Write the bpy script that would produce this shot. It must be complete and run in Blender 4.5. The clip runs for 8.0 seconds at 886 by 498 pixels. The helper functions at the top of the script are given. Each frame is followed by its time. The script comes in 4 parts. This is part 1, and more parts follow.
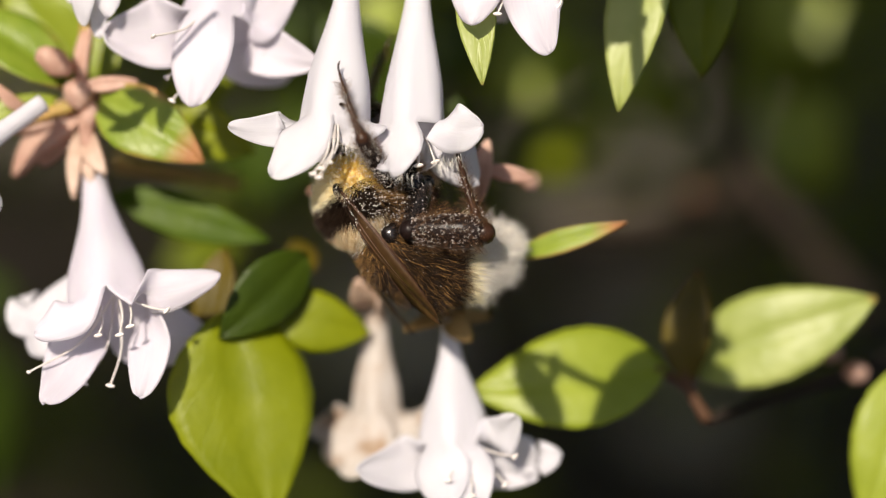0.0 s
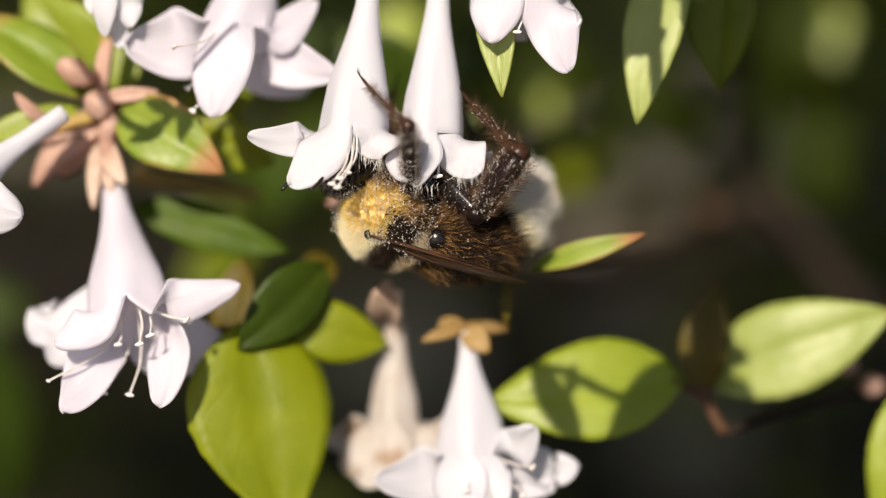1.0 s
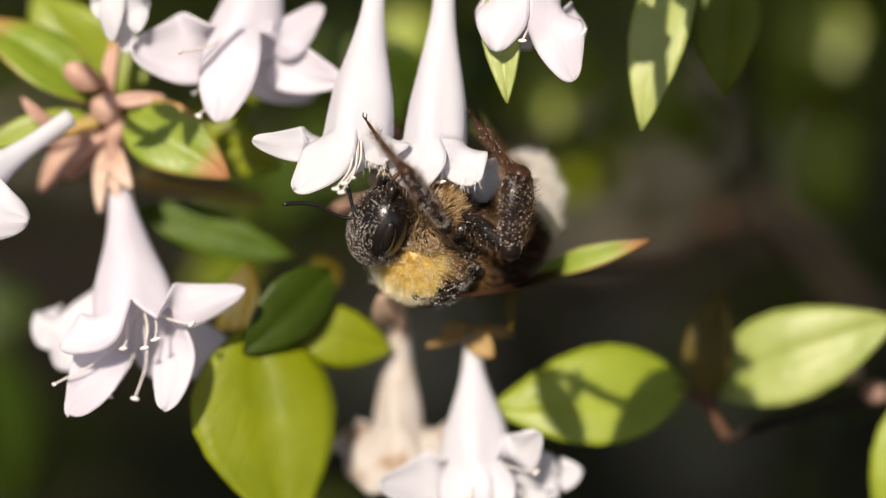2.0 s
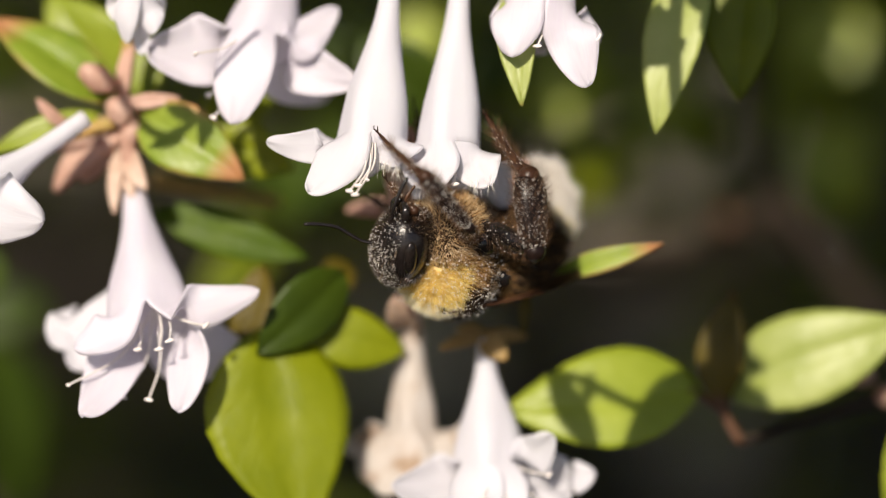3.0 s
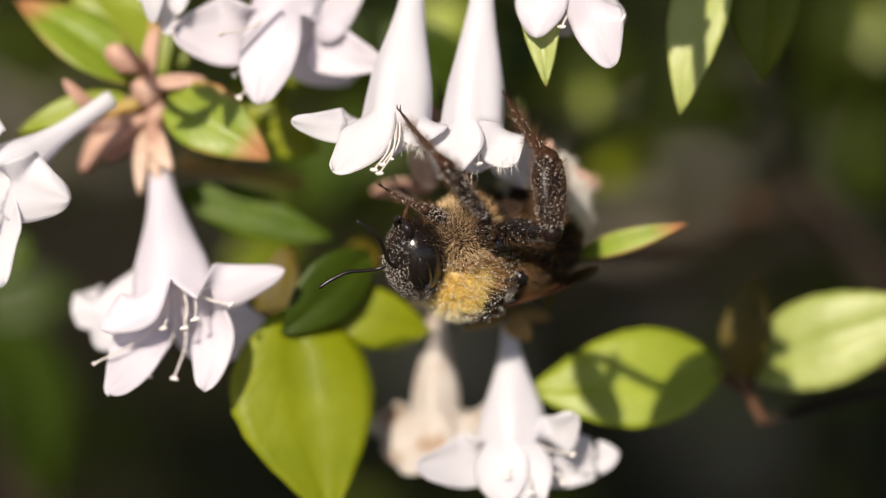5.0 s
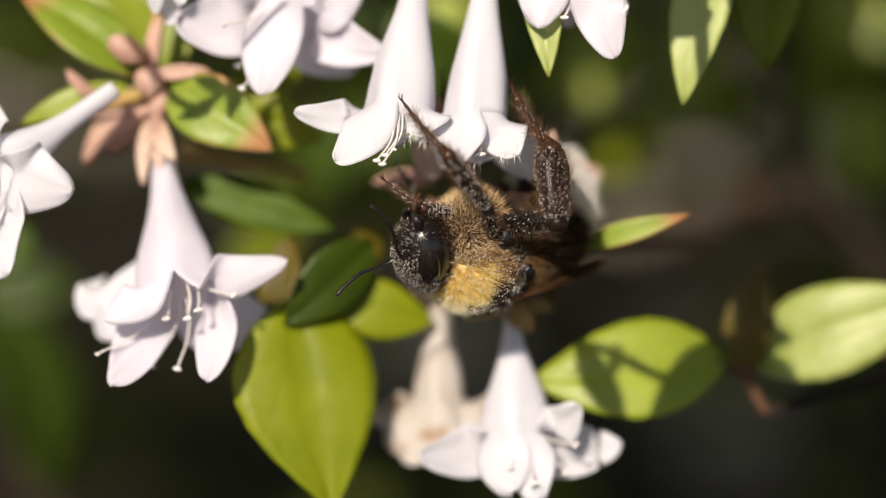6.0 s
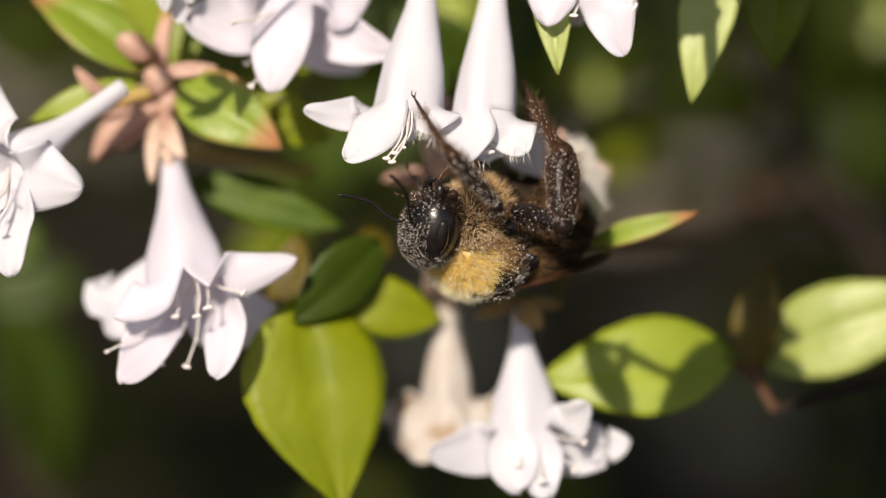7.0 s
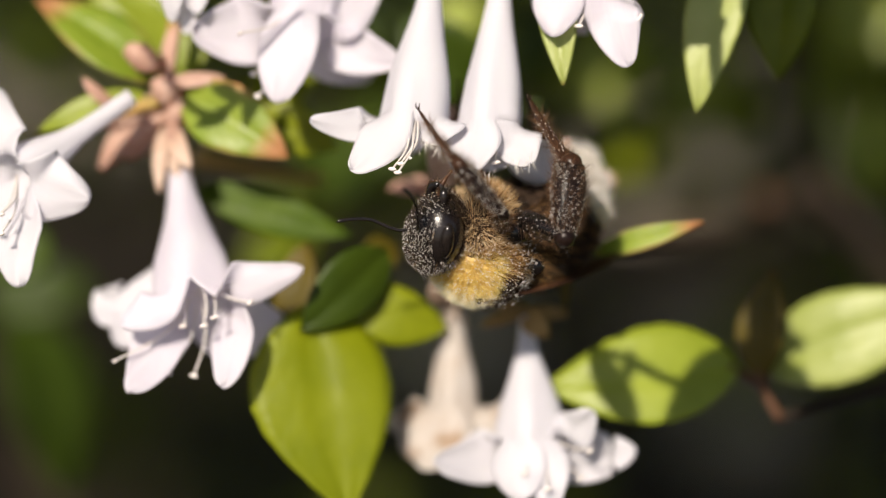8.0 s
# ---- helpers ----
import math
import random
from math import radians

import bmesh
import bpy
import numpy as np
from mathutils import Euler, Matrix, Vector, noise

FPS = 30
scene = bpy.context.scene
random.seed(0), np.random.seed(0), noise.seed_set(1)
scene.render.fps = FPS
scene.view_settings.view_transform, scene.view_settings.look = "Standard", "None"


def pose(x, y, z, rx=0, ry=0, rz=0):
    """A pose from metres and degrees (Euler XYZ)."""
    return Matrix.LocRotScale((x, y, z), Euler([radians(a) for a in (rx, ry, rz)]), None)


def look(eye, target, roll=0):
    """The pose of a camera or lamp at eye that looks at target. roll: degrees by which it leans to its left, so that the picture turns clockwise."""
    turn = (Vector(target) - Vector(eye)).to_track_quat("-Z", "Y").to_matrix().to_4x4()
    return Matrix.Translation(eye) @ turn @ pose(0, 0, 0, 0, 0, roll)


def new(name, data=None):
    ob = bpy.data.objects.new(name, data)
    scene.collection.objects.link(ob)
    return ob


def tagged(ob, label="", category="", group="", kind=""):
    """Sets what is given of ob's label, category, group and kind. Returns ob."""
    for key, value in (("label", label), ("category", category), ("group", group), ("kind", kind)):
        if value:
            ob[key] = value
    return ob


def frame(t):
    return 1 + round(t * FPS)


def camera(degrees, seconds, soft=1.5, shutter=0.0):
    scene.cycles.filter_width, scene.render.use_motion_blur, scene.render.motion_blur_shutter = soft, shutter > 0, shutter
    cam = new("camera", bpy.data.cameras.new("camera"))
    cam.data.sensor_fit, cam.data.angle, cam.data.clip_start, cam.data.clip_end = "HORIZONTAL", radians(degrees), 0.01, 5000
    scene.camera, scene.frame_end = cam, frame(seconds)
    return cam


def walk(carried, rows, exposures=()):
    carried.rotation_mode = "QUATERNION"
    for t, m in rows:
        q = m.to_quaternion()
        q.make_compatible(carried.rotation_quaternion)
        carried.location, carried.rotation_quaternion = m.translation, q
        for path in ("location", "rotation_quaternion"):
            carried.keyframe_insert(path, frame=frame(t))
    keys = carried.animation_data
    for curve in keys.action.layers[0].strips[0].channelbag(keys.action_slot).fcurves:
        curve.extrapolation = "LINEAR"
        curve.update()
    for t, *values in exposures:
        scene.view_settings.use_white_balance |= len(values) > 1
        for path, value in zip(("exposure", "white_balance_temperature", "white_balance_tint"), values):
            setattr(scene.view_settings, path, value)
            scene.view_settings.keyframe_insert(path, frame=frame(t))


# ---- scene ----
# A bumblebee works two white abelia flowers in a sunny shrub. Lengths below are in millimetres.
SEAT = 250.0                                   # height of the bee over the ground
FOCUS = 0.1787

cam = camera(20.0, 8.0, soft=1.0)
cam.data.dof.use_dof = True
cam.data.dof.focus_distance = FOCUS
cam.data.dof.aperture_fstop = 7.8
walk(cam, [
    (0, pose(0.00216, -0.16806, 0.31246, 69.702, 0.259, -1.323)),
    (0.5, pose(0.00155, -0.16782, 0.31317, 69.602, 0.257, -1.266)),
    (1, pose(0.00085, -0.16904, 0.31169, 70.290, 0.061, -1.224)),
    (1.5, pose(0.00127, -0.16953, 0.31171, 70.431, -0.002, -1.024)),
    (3, pose(0.00054, -0.16966, 0.31217, 70.391, -0.245, -0.759)),
    (3.5, pose(-0.00004, -0.17057, 0.31070, 70.952, -0.331, -0.577)),
    (4, pose(-0.00019, -0.17022, 0.31145, 70.491, -0.227, -0.476)),
    (4.5, pose(0.00061, -0.17051, 0.31064, 70.500, -0.144, -0.298)),
    (6, pose(0.00056, -0.17087, 0.31068, 70.279, -0.098, -0.144)),
    (6.5, pose(-0.00029, -0.17098, 0.31115, 70.109, -0.199, -0.213)),
    (7, pose(-0.00048, -0.17105, 0.31077, 70.220, -0.144, -0.252)),
    (7.5, pose(0.00060, -0.17079, 0.31210, 69.858, -0.101, 0.132)),
    (8, pose(0.00000, -0.17130, 0.31235, 70.000, -0.000, 0.000)),
], exposures=[(0, 0.22, 7200, 14), (8, 0.22, 7200, 14)])

# ---- light: a clear sky and one sun, high behind the camera's left shoulder ----
SUN_FROM = Vector((-0.27, -0.686, 0.676)).normalized()
world = bpy.data.worlds.new("sky")
scene.world = world
world.use_nodes = True
sky = world.node_tree.nodes.new("ShaderNodeTexSky")
sky.sky_type, sky.sun_disc = "NISHITA", False
sky.sun_elevation = math.asin(SUN_FROM.z)
sky.sun_rotation = math.atan2(SUN_FROM.x, SUN_FROM.y) % (2 * math.pi)
world.node_tree.links.new(sky.outputs[0], world.node_tree.nodes["Background"].inputs[0])
world.node_tree.nodes["Background"].inputs[1].default_value = 0.075
sun = new("sun", bpy.data.lights.new("sun", "SUN"))
sun.data.energy, sun.data.angle, sun.data.color = 5.0, radians(0.5), (1.0, 0.95, 0.86)
sun.matrix_world = look(SUN_FROM * 2, (0, 0, 0))


# ---- materials ----
class Nodes:
    """Short hand for a node material."""

    def __init__(self, name):
        self.mat = bpy.data.materials.new(name)
        self.mat.use_nodes = True
        self.tree = self.mat.node_tree
        self.tree.nodes.clear()
        self.out = self.tree.nodes.new("ShaderNodeOutputMaterial")

    def add(self, kind, **inputs):
        node = self.tree.nodes.new("ShaderNode" + kind)
        for key, value in inputs.items():
            self.put(node, key.replace("_", " "), value)
        return node

    def put(self, node, key, value):
        socket = node.inputs[int(key)] if key.isdigit() else node.inputs[key]
        if isinstance(value, bpy.types.NodeSocket):
            self.tree.links.new(value, socket)
        elif isinstance(value, bpy.types.Node):
            self.tree.links.new(value.outputs[0], socket)
        else:
            socket.default_value = value

    def noise(self, scale, detail=3.0, rough=0.55, vector=None):
        node = self.add("TexNoise", Scale=scale, Detail=detail, Roughness=rough)
        if vector is None:
            vector = self.add("TexCoord").outputs["Object"]
        self.put(node, "Vector", vector)
        return node.outputs["Fac"]

    def ramp(self, fac, stops):
        node = self.add("ValToRGB", Fac=fac)
        while len(node.color_ramp.elements) < len(stops):
            node.color_ramp.elements.new(0.5)
        for element, (place, colour) in zip(node.color_ramp.elements, stops):
            element.position, element.color = place, (*colour, 1)
        return node.outputs["Color"]

    def mix(self, fac, a, b, blend="MIX"):
        node = self.tree.nodes.new("ShaderNodeMix")
        node.data_type, node.blend_type = "RGBA", blend
        for socket, value in ((node.inputs[0], fac), (node.inputs[6], a), (node.inputs[7], b)):
            if isinstance(value, bpy.types.NodeSocket):
                self.tree.links.new(value, socket)
            else:
                socket.default_value = (*value, 1) if isinstance(value, tuple) else value
        return node.outputs[2]

    def math(self, operation, a, b=0.0):
        node = self.tree.nodes.new("ShaderNodeMath")
        node.operation = operation
        for socket, value in zip(node.inputs, (a, b)):
            if isinstance(value, bpy.types.NodeSocket):
                self.tree.links.new(value, socket)
            else:
                socket.default_value = value
        return node.outputs[0]

    def uv(self):
        split = self.add("SeparateXYZ", Vector=self.add("TexCoord").outputs["UV"])
        return split.outputs[0], split.outputs[1]

    def bump(self, height, distance, strength=0.6):
        return self.add("Bump", Height=height, Distance=distance, Strength=strength).outputs[0]

    def surface(self, colour, rough=0.5, normal=None, sheer=0.0, glow_tint=None, metal=0.0, gloss=0.5, coat=0.0):
        shade = self.add("BsdfPrincipled", Base_Color=colour if not isinstance(colour, tuple) else (*colour, 1), Roughness=rough, Metallic=metal)
        shade.inputs["Specular IOR Level"].default_value = gloss
        shade.inputs["Coat Weight"].default_value = coat
        shade.inputs["Coat Roughness"].default_value = 0.25
        if normal is not None:
            self.put(shade, "Normal", normal)
        last = shade.outputs[0]
        if sheer > 0:
            lit = self.add("BsdfTranslucent")
            tint = glow_tint if glow_tint is not None else colour
            self.put(lit, "Color", tint if not isinstance(tint, tuple) else (*tint, 1))
            last = self.add("MixShader", **{"0": sheer, "1": last, "2": lit.outputs[0]}).outputs[0]
        self.tree.links.new(last, self.out.inputs[0])
        return self.mat


def petal_material(name, white, blush, aged=False):
    n = Nodes(name)
    u, v = n.uv()
    along = n.add("CombineXYZ", X=n.math("MULTIPLY", u, 1.5), Y=n.math("MULTIPLY", v, 9.0)).outputs[0]
    veins = n.noise(2.2, 2.0, 0.5, along)
    cells = n.noise(2600.0, 2.0)
    tone = n.mix(n.ramp(veins, [(0.3, (0, 0, 0)), (0.95, (1, 1, 1))]), white, blush)
    if aged:
        tone = n.mix(n.ramp(n.noise(420.0, 4.0), [(0.54, (0, 0, 0)), (0.70, (1, 1, 1))]), tone, (0.42, 0.26, 0.14))
    height = n.math("ADD", n.math("MULTIPLY", veins, 1.0), n.math("MULTIPLY", cells, 0.25))
    return n.surface(tone, 0.45, n.bump(height, 0.00012, 0.35), 0.50, n.mix(0.6, tone, (0.97, 0.955, 0.98)), gloss=0.3)


def leaf_material(name, green, pale, tip, edge_from=0.72, sheer=0.34, gloss=0.5):
    n = Nodes(name)
    u, v = n.uv()
    side = n.math("ABSOLUTE", n.math("SUBTRACT", v, 0.5))
    slant = n.math("SUBTRACT", n.math("MULTIPLY", u, 7.0), n.math("MULTIPLY", side, 6.0))
    slant = n.math("ADD", slant, n.math("MULTIPLY", n.noise(330.0, 2.0), 1.6))
    vein = n.math("ABSOLUTE", n.math("SUBTRACT", n.math("FRACT", slant), 0.5))
    vein = n.ramp(vein, [(0.0, (1, 1, 1)), (0.12, (0, 0, 0))])
    grain = n.noise(1500.0, 3.0)
    patch = n.noise(230.0, 3.0)
    own = n.add("ObjectInfo").outputs["Random"]
    base = n.mix(n.ramp(patch, [(0.3, (0, 0, 0)), (0.7, (1, 1, 1))]), green, pale)
    base = n.mix(n.math("MULTIPLY", own, 0.45), base, pale)
    base = n.mix(n.math("MULTIPLY", vein, 0.05), base, pale)
    rim = n.math("MAXIMUM", n.math("ADD", u, n.math("MULTIPLY", n.math("SUBTRACT", patch, 0.5), 0.3)),
                 n.math("ADD", n.math("MULTIPLY", side, 1.1), n.math("MULTIPLY", patch, 0.5)))
    reach = n.ramp(rim, [(edge_from, (0, 0, 0)), (min(edge_from + 0.2, 1.0), (1, 1, 1))])
    base = n.mix(reach, base, tip)
    pucker = n.noise(620.0, 2.0)
    height = n.math("ADD", n.math("MULTIPLY", grain, 0.25), n.math("MULTIPLY", vein, -0.14))
    height = n.math("ADD", height, n.math("MULTIPLY", pucker, 1.1))
    return n.surface(base, n.mix(patch, (0.36, 0.36, 0.36), (0.5, 0.5, 0.5)), n.bump(height, 0.00018, 0.5), sheer, base, gloss=gloss)


def plain_material(name, dark, light, scale=900.0, rough=0.6, sheer=0.0, gloss=0.4, depth=0.00015):
    n = Nodes(name)
    coarse, fine = n.noise(scale * 0.3, 3.0), n.noise(scale * 2.0, 3.0)
    mixed = n.math("ADD", n.math("MULTIPLY", coarse, 0.6), n.math("MULTIPLY", fine, 0.4))
    tone = n.mix(n.ramp(mixed, [(0.35, (0, 0, 0)), (0.65, (1, 1, 1))]), dark, light)
    return n.surface(tone, rough, n.bump(fine, depth, 0.6), sheer, tone, gloss=gloss)


def fur_material(name, dark, light, rough=0.45):
    n = Nodes(name)
    own = n.add("NewGeometry").outputs["Random Per Island"]
    tone = n.mix(own, dark, light)
    return n.surface(tone, rough, None, 0.28, tone, gloss=0.2)


WHITE = petal_material("petal_white", (0.785, 0.785, 0.825), (0.74, 0.72, 0.79))
LILAC = petal_material("petal_blush", (0.81, 0.79, 0.85), (0.74, 0.68, 0.79))
FADED = petal_material("petal_faded", (0.73, 0.69, 0.65), (0.55, 0.46, 0.38), aged=True)
THREAD = plain_material("stamen_thread", (0.72, 0.66, 0.62), (0.85, 0.82, 0.80), 2000.0, 0.5, 0.3)
ANTHER = plain_material("anther", (0.70, 0.62, 0.58), (0.82, 0.78, 0.76), 3000.0, 0.8)
SEPAL = plain_material("sepal", (0.62, 0.42, 0.31), (0.80, 0.64, 0.53), 700.0, 0.5, 0.4)
SEPAL_TAN = plain_material("sepal_tan", (0.36, 0.21, 0.06), (0.58, 0.40, 0.17), 700.0, 0.55, 0.45)
SEPAL_ROSE = plain_material("sepal_rose", (0.56, 0.31, 0.23), (0.77, 0.54, 0.44), 700.0, 0.5, 0.4)
TWIG = plain_material("twig_bark", (0.045, 0.02, 0.009), (0.14, 0.065, 0.03), 500.0, 0.75)
TWIG_GREEN = plain_material("young_twig", (0.30, 0.25, 0.05), (0.50, 0.28, 0.10), 500.0, 0.55, 0.1)
BARK = plain_material("old_bark", (0.014, 0.009, 0.006), (0.05, 0.033, 0.02), 160.0, 0.9, depth=0.0008)
LEAF = leaf_material("leaf_green", (0.19, 0.26, 0.008), (0.35, 0.42, 0.040), (0.45, 0.26, 0.05), 0.96, 0.34, 0.6)
LEAF_LIME = leaf_material("leaf_lime", (0.185, 0.235, 0.002), (0.29, 0.335, 0.006), (0.36, 0.34, 0.03), 0.95, 0.42)
# darker copies of the leaf green; the shrub's shade is put into their colour
LEAF_SHADED = leaf_material("leaf_shaded", (0.022, 0.042, 0.003), (0.048, 0.08, 0.006), (0.12, 0.12, 0.02), 0.97, 0.25, 0.25)
LEAF_OLIVE_SHADED = leaf_material("leaf_olive_shaded", (0.085, 0.125, 0.006), (0.17, 0.21, 0.014), (0.2, 0.17, 0.03), 0.97, 0.34, 0.25)
LEAF_HALF_SHADED = leaf_material("leaf_half_shaded", (0.04, 0.085, 0.004), (0.085, 0.14, 0.008), (0.14, 0.13, 0.02), 0.97, 0.3, 0.15)
# paler copy of the leaf green, with the sunlit sheen put into its colour
LEAF_PALE_SHEEN = leaf_material("leaf_pale_sheen", (0.28, 0.35, 0.055), (0.45, 0.51, 0.16), (0.52, 0.42, 0.12), 0.97, 0.36, 0.6)
LEAF_RED = leaf_material("leaf_red_edged", (0.15, 0.25, 0.014), (0.32, 0.40, 0.05), (0.50, 0.24, 0.10), 0.70)
LEAF_RUST = leaf_material("leaf_rust", (0.075, 0.06, 0.004), (0.14, 0.10, 0.008), (0.26, 0.10, 0.02), 0.9, 0.35, 0.3)
RIBS = {"leaf_green": LEAF_LIME, "leaf_red_edged": TWIG_GREEN, "leaf_rust": TWIG_GREEN}
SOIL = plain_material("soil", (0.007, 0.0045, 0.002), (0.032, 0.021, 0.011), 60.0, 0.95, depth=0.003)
STONE = plain_material("stone", (0.24, 0.205, 0.17), (0.40, 0.36, 0.30), 90.0, 0.85, depth=0.001)
CHITIN = plain_material("chitin_black", (0.005, 0.004, 0.004), (0.015, 0.011, 0.010), 2500.0, 0.24, gloss=0.5, depth=0.00003)
LEG = plain_material("leg_brown", (0.005, 0.003, 0.003), (0.018, 0.010, 0.008), 2500.0, 0.28, gloss=0.16, depth=0.00005)
LEG_TIP = plain_material("leg_tip", (0.016, 0.007, 0.004), (0.05, 0.022, 0.012), 2500.0, 0.3, gloss=0.25, depth=0.00004)
CHITIN_BROWN = plain_material("chitin_brown", (0.03, 0.012, 0.006), (0.085, 0.038, 0.018), 2500.0, 0.35, gloss=0.3, depth=0.00003)
SKIN_GOLD = plain_material("skin_gold", (0.78, 0.58, 0.18), (0.90, 0.78, 0.44), 3000.0, 0.8, gloss=0.15, depth=0.00004)
SKIN_PALE = plain_material("skin_pale", (0.48, 0.42, 0.34), (0.70, 0.65, 0.57), 3000.0, 0.8, gloss=0.15, depth=0.00004)
UNDERCOAT = plain_material("undercoat", (0.010, 0.006, 0.004), (0.045, 0.026, 0.015), 3000.0, 0.8, gloss=0.15, depth=0.00004)
EYE = plain_material("compound_eye", (0.005, 0.004, 0.004), (0.016, 0.012, 0.010), 9000.0, 0.16, gloss=0.3, depth=0.00001)
WING = plain_material("wing_membrane", (0.06, 0.03, 0.012), (0.14, 0.075, 0.03), 1200.0, 0.3, 0.45, 0.6, 0.00003)
FUR_BLACK = fur_material("fur_black", (0.010, 0.007, 0.005), (0.06, 0.035, 0.022))
FUR_LEG = fur_material("fur_leg", (0.012, 0.007, 0.005), (0.26, 0.14, 0.07))
FUR_BROWN = fur_material("fur_brown", (0.045, 0.018, 0.006), (0.74, 0.42, 0.15))
FUR_GOLD = fur_material("fur_gold", (0.72, 0.46, 0.05), (0.97, 0.86, 0.38))
FUR_TAN = fur_material("fur_tan", (0.48, 0.27, 0.10), (0.95, 0.80, 0.54))
FUR_CREAM = fur_material("fur_cream", (0.93, 0.82, 0.52), (0.97, 0.93, 0.76))
FUR_WHITE = fur_material("fur_white", (0.78, 0.73, 0.66), (0.93, 0.91, 0.87))
POLLEN = plain_material("pollen", (0.74, 0.69, 0.62), (0.88, 0.86, 0.82), 4000.0, 0.8, 0.2)


# ---- tools ----
ORIGIN = {}


def at(x, y, z):
    return Vector((x, y, z + SEAT))


BODY = 1.1                                     # size of this bee against a common worker


def body(v):
    return (v[0] * 0.001 * BODY, v[1] * 0.001 * BODY, v[2] * 0.001 * BODY)


def metres(v):
    return (v[0] * 0.001, v[1] * 0.001, v[2] * 0.001)


def thing(name, base, label, category, group=""):
    """An Empty at the thing's base, under which its parts go."""
    ob = new(name)
    ob.empty_display_size = 0.001
    ob.location = metres(base)
    ORIGIN[ob.name] = Vector(base)
    return tagged(ob, label, category, group)


def part(name, bm, material, parent, label="", thick=0.0, smooth=True, local=False):
    """Links a bmesh, given in millimetres, as one mesh object under a thing or a part."""
    base = Vector() if local else ORIGIN[parent.name]
    for v in bm.verts:
        v.co = (v.co - base) * (0.001 * (BODY if local else 1.0))
    if smooth:
        for f in bm.faces:
            f.smooth = True
    mesh = bpy.data.meshes.new(name)
    bm.to_mesh(mesh)
    bm.free()
    mesh.materials.append(material)
    ob = new(name, mesh)
    ob.parent = parent
    ORIGIN[ob.name] = base
    if thick:
        shell = ob.modifiers.new("thickness", "SOLIDIFY")
        shell.thickness, shell.offset = thick * 0.001, 0.0
    return tagged(ob, label)


def lone(name, bm, material, base, label, category, group="", kind="", thick=0.0):
    """A thing of one mesh."""
    ORIGIN["_"] = Vector(base)
    for v in bm.verts:
        v.co = (v.co - Vector(base)) * 0.001
    for f in bm.faces:
        f.smooth = True
    mesh = bpy.data.meshes.new(name)
    bm.to_mesh(mesh)
    bm.free()
    mesh.materials.append(material)
    ob = new(name, mesh)
    ob.location = metres(base)
    ORIGIN[ob.name] = Vector(base)
    if thick:
        shell = ob.modifiers.new("thickness", "SOLIDIFY")
        shell.thickness, shell.offset = thick * 0.001, 0.0
    return tagged(ob, label, category, group, kind)


def square_to(axis, hint):
    """Two unit vectors square to axis, the first as near as can be to hint."""
    axis = axis.normalized()
    a = hint - axis * hint.dot(axis)
    if a.length < 1e-4:
        a = axis.orthogonal()
    a.normalize()
    return a, axis.cross(a).normalized()


def sheet(bm, rows, closed=False, uv=True):
    """A grid of faces along rows of points; u runs along the rows, v across them."""
    layer = bm.loops.layers.uv.verify() if uv else None
    grid = [[bm.verts.new(p) for p in row] for row in rows]
    across = len(grid[0])
    for i in range(len(grid) - 1):
        for j in range(across if closed else across - 1):
            k = (j + 1) % across
            face = bm.faces.new((grid[i][j], grid[i][k], grid[i + 1][k], grid[i + 1][j]))
            if uv:
                for loop, (a, b) in zip(face.loops, ((i, j), (i, j + 1), (i + 1, j + 1), (i + 1, j))):
                    loop[layer].uv = (a / (len(grid) - 1), b / (across - (0 if closed else 1)))
    return grid


def tube(bm, points, radii, sides=10, flat=1.0, cap=True):
    """A tapered tube along points."""
    points = [Vector(p) for p in points]
    hint = Vector((0.31, -0.8, 0.5))
    rows = []
    for i, p in enumerate(points):
        way = points[min(i + 1, len(points) - 1)] - points[max(i - 1, 0)]
        a, b = square_to(way, hint)
        hint = a
        r = radii[i] if isinstance(radii, (list, tuple)) else radii
        rows.append([p + (a * math.cos(q) + b * flat * math.sin(q)) * r for q in (2 * math.pi * j / sides for j in range(sides))])
    grid = sheet(bm, rows, closed=True)
    if cap:
        bm.faces.new(list(reversed(grid[0])))
        bm.faces.new(grid[-1])


def curve(points, steps=6):
    """A smooth line along points (Catmull-Rom)."""
    p = [Vector(q) for q in points]
    p = [p[0] * 2 - p[1], *p, p[-1] * 2 - p[-2]]
    line = []
    for i in range(1, len(p) - 2):
        for k in range(steps):
            t = k / steps
            line.append(0.5 * (2 * p[i] + (p[i + 1] - p[i - 1]) * t + (2 * p[i - 1] - 5 * p[i] + 4 * p[i + 1] - p[i + 2]) * t * t
                               + (3 * p[i] - p[i - 1] - 3 * p[i + 1] + p[i + 2]) * t ** 3))
    return line + [p[-2]]


def blob(bm, centre, radii, turn=None, rings=10, sides=14, rough=0.0):
    """An uneven ellipsoid."""
    turn = turn or Matrix.Identity(3)
    rows = []
    for i in range(rings + 1):
        a = math.pi * i / rings
        row = []
        for j in range(sides):
            b = 2 * math.pi * j / sides
            d = Vector((math.sin(a) * math.cos(b), math.sin(a) * math.sin(b), math.cos(a)))
            k = 1 + rough * noise.noise(d * 1.7 + centre * 0.13)
            row.append(centre + turn @ Vector((d.x * radii[0] * k, d.y * radii[1] * k, d.z * radii[2] * k)))
        rows.append(row)
    sheet(bm, rows, closed=True)
    bmesh.ops.remove_doubles(bm, verts=bm.verts[:], dist=1e-4)


# ---- plants ----
FRONT = Vector((-0.25, -0.85, 0.45))           # the side that most blades show


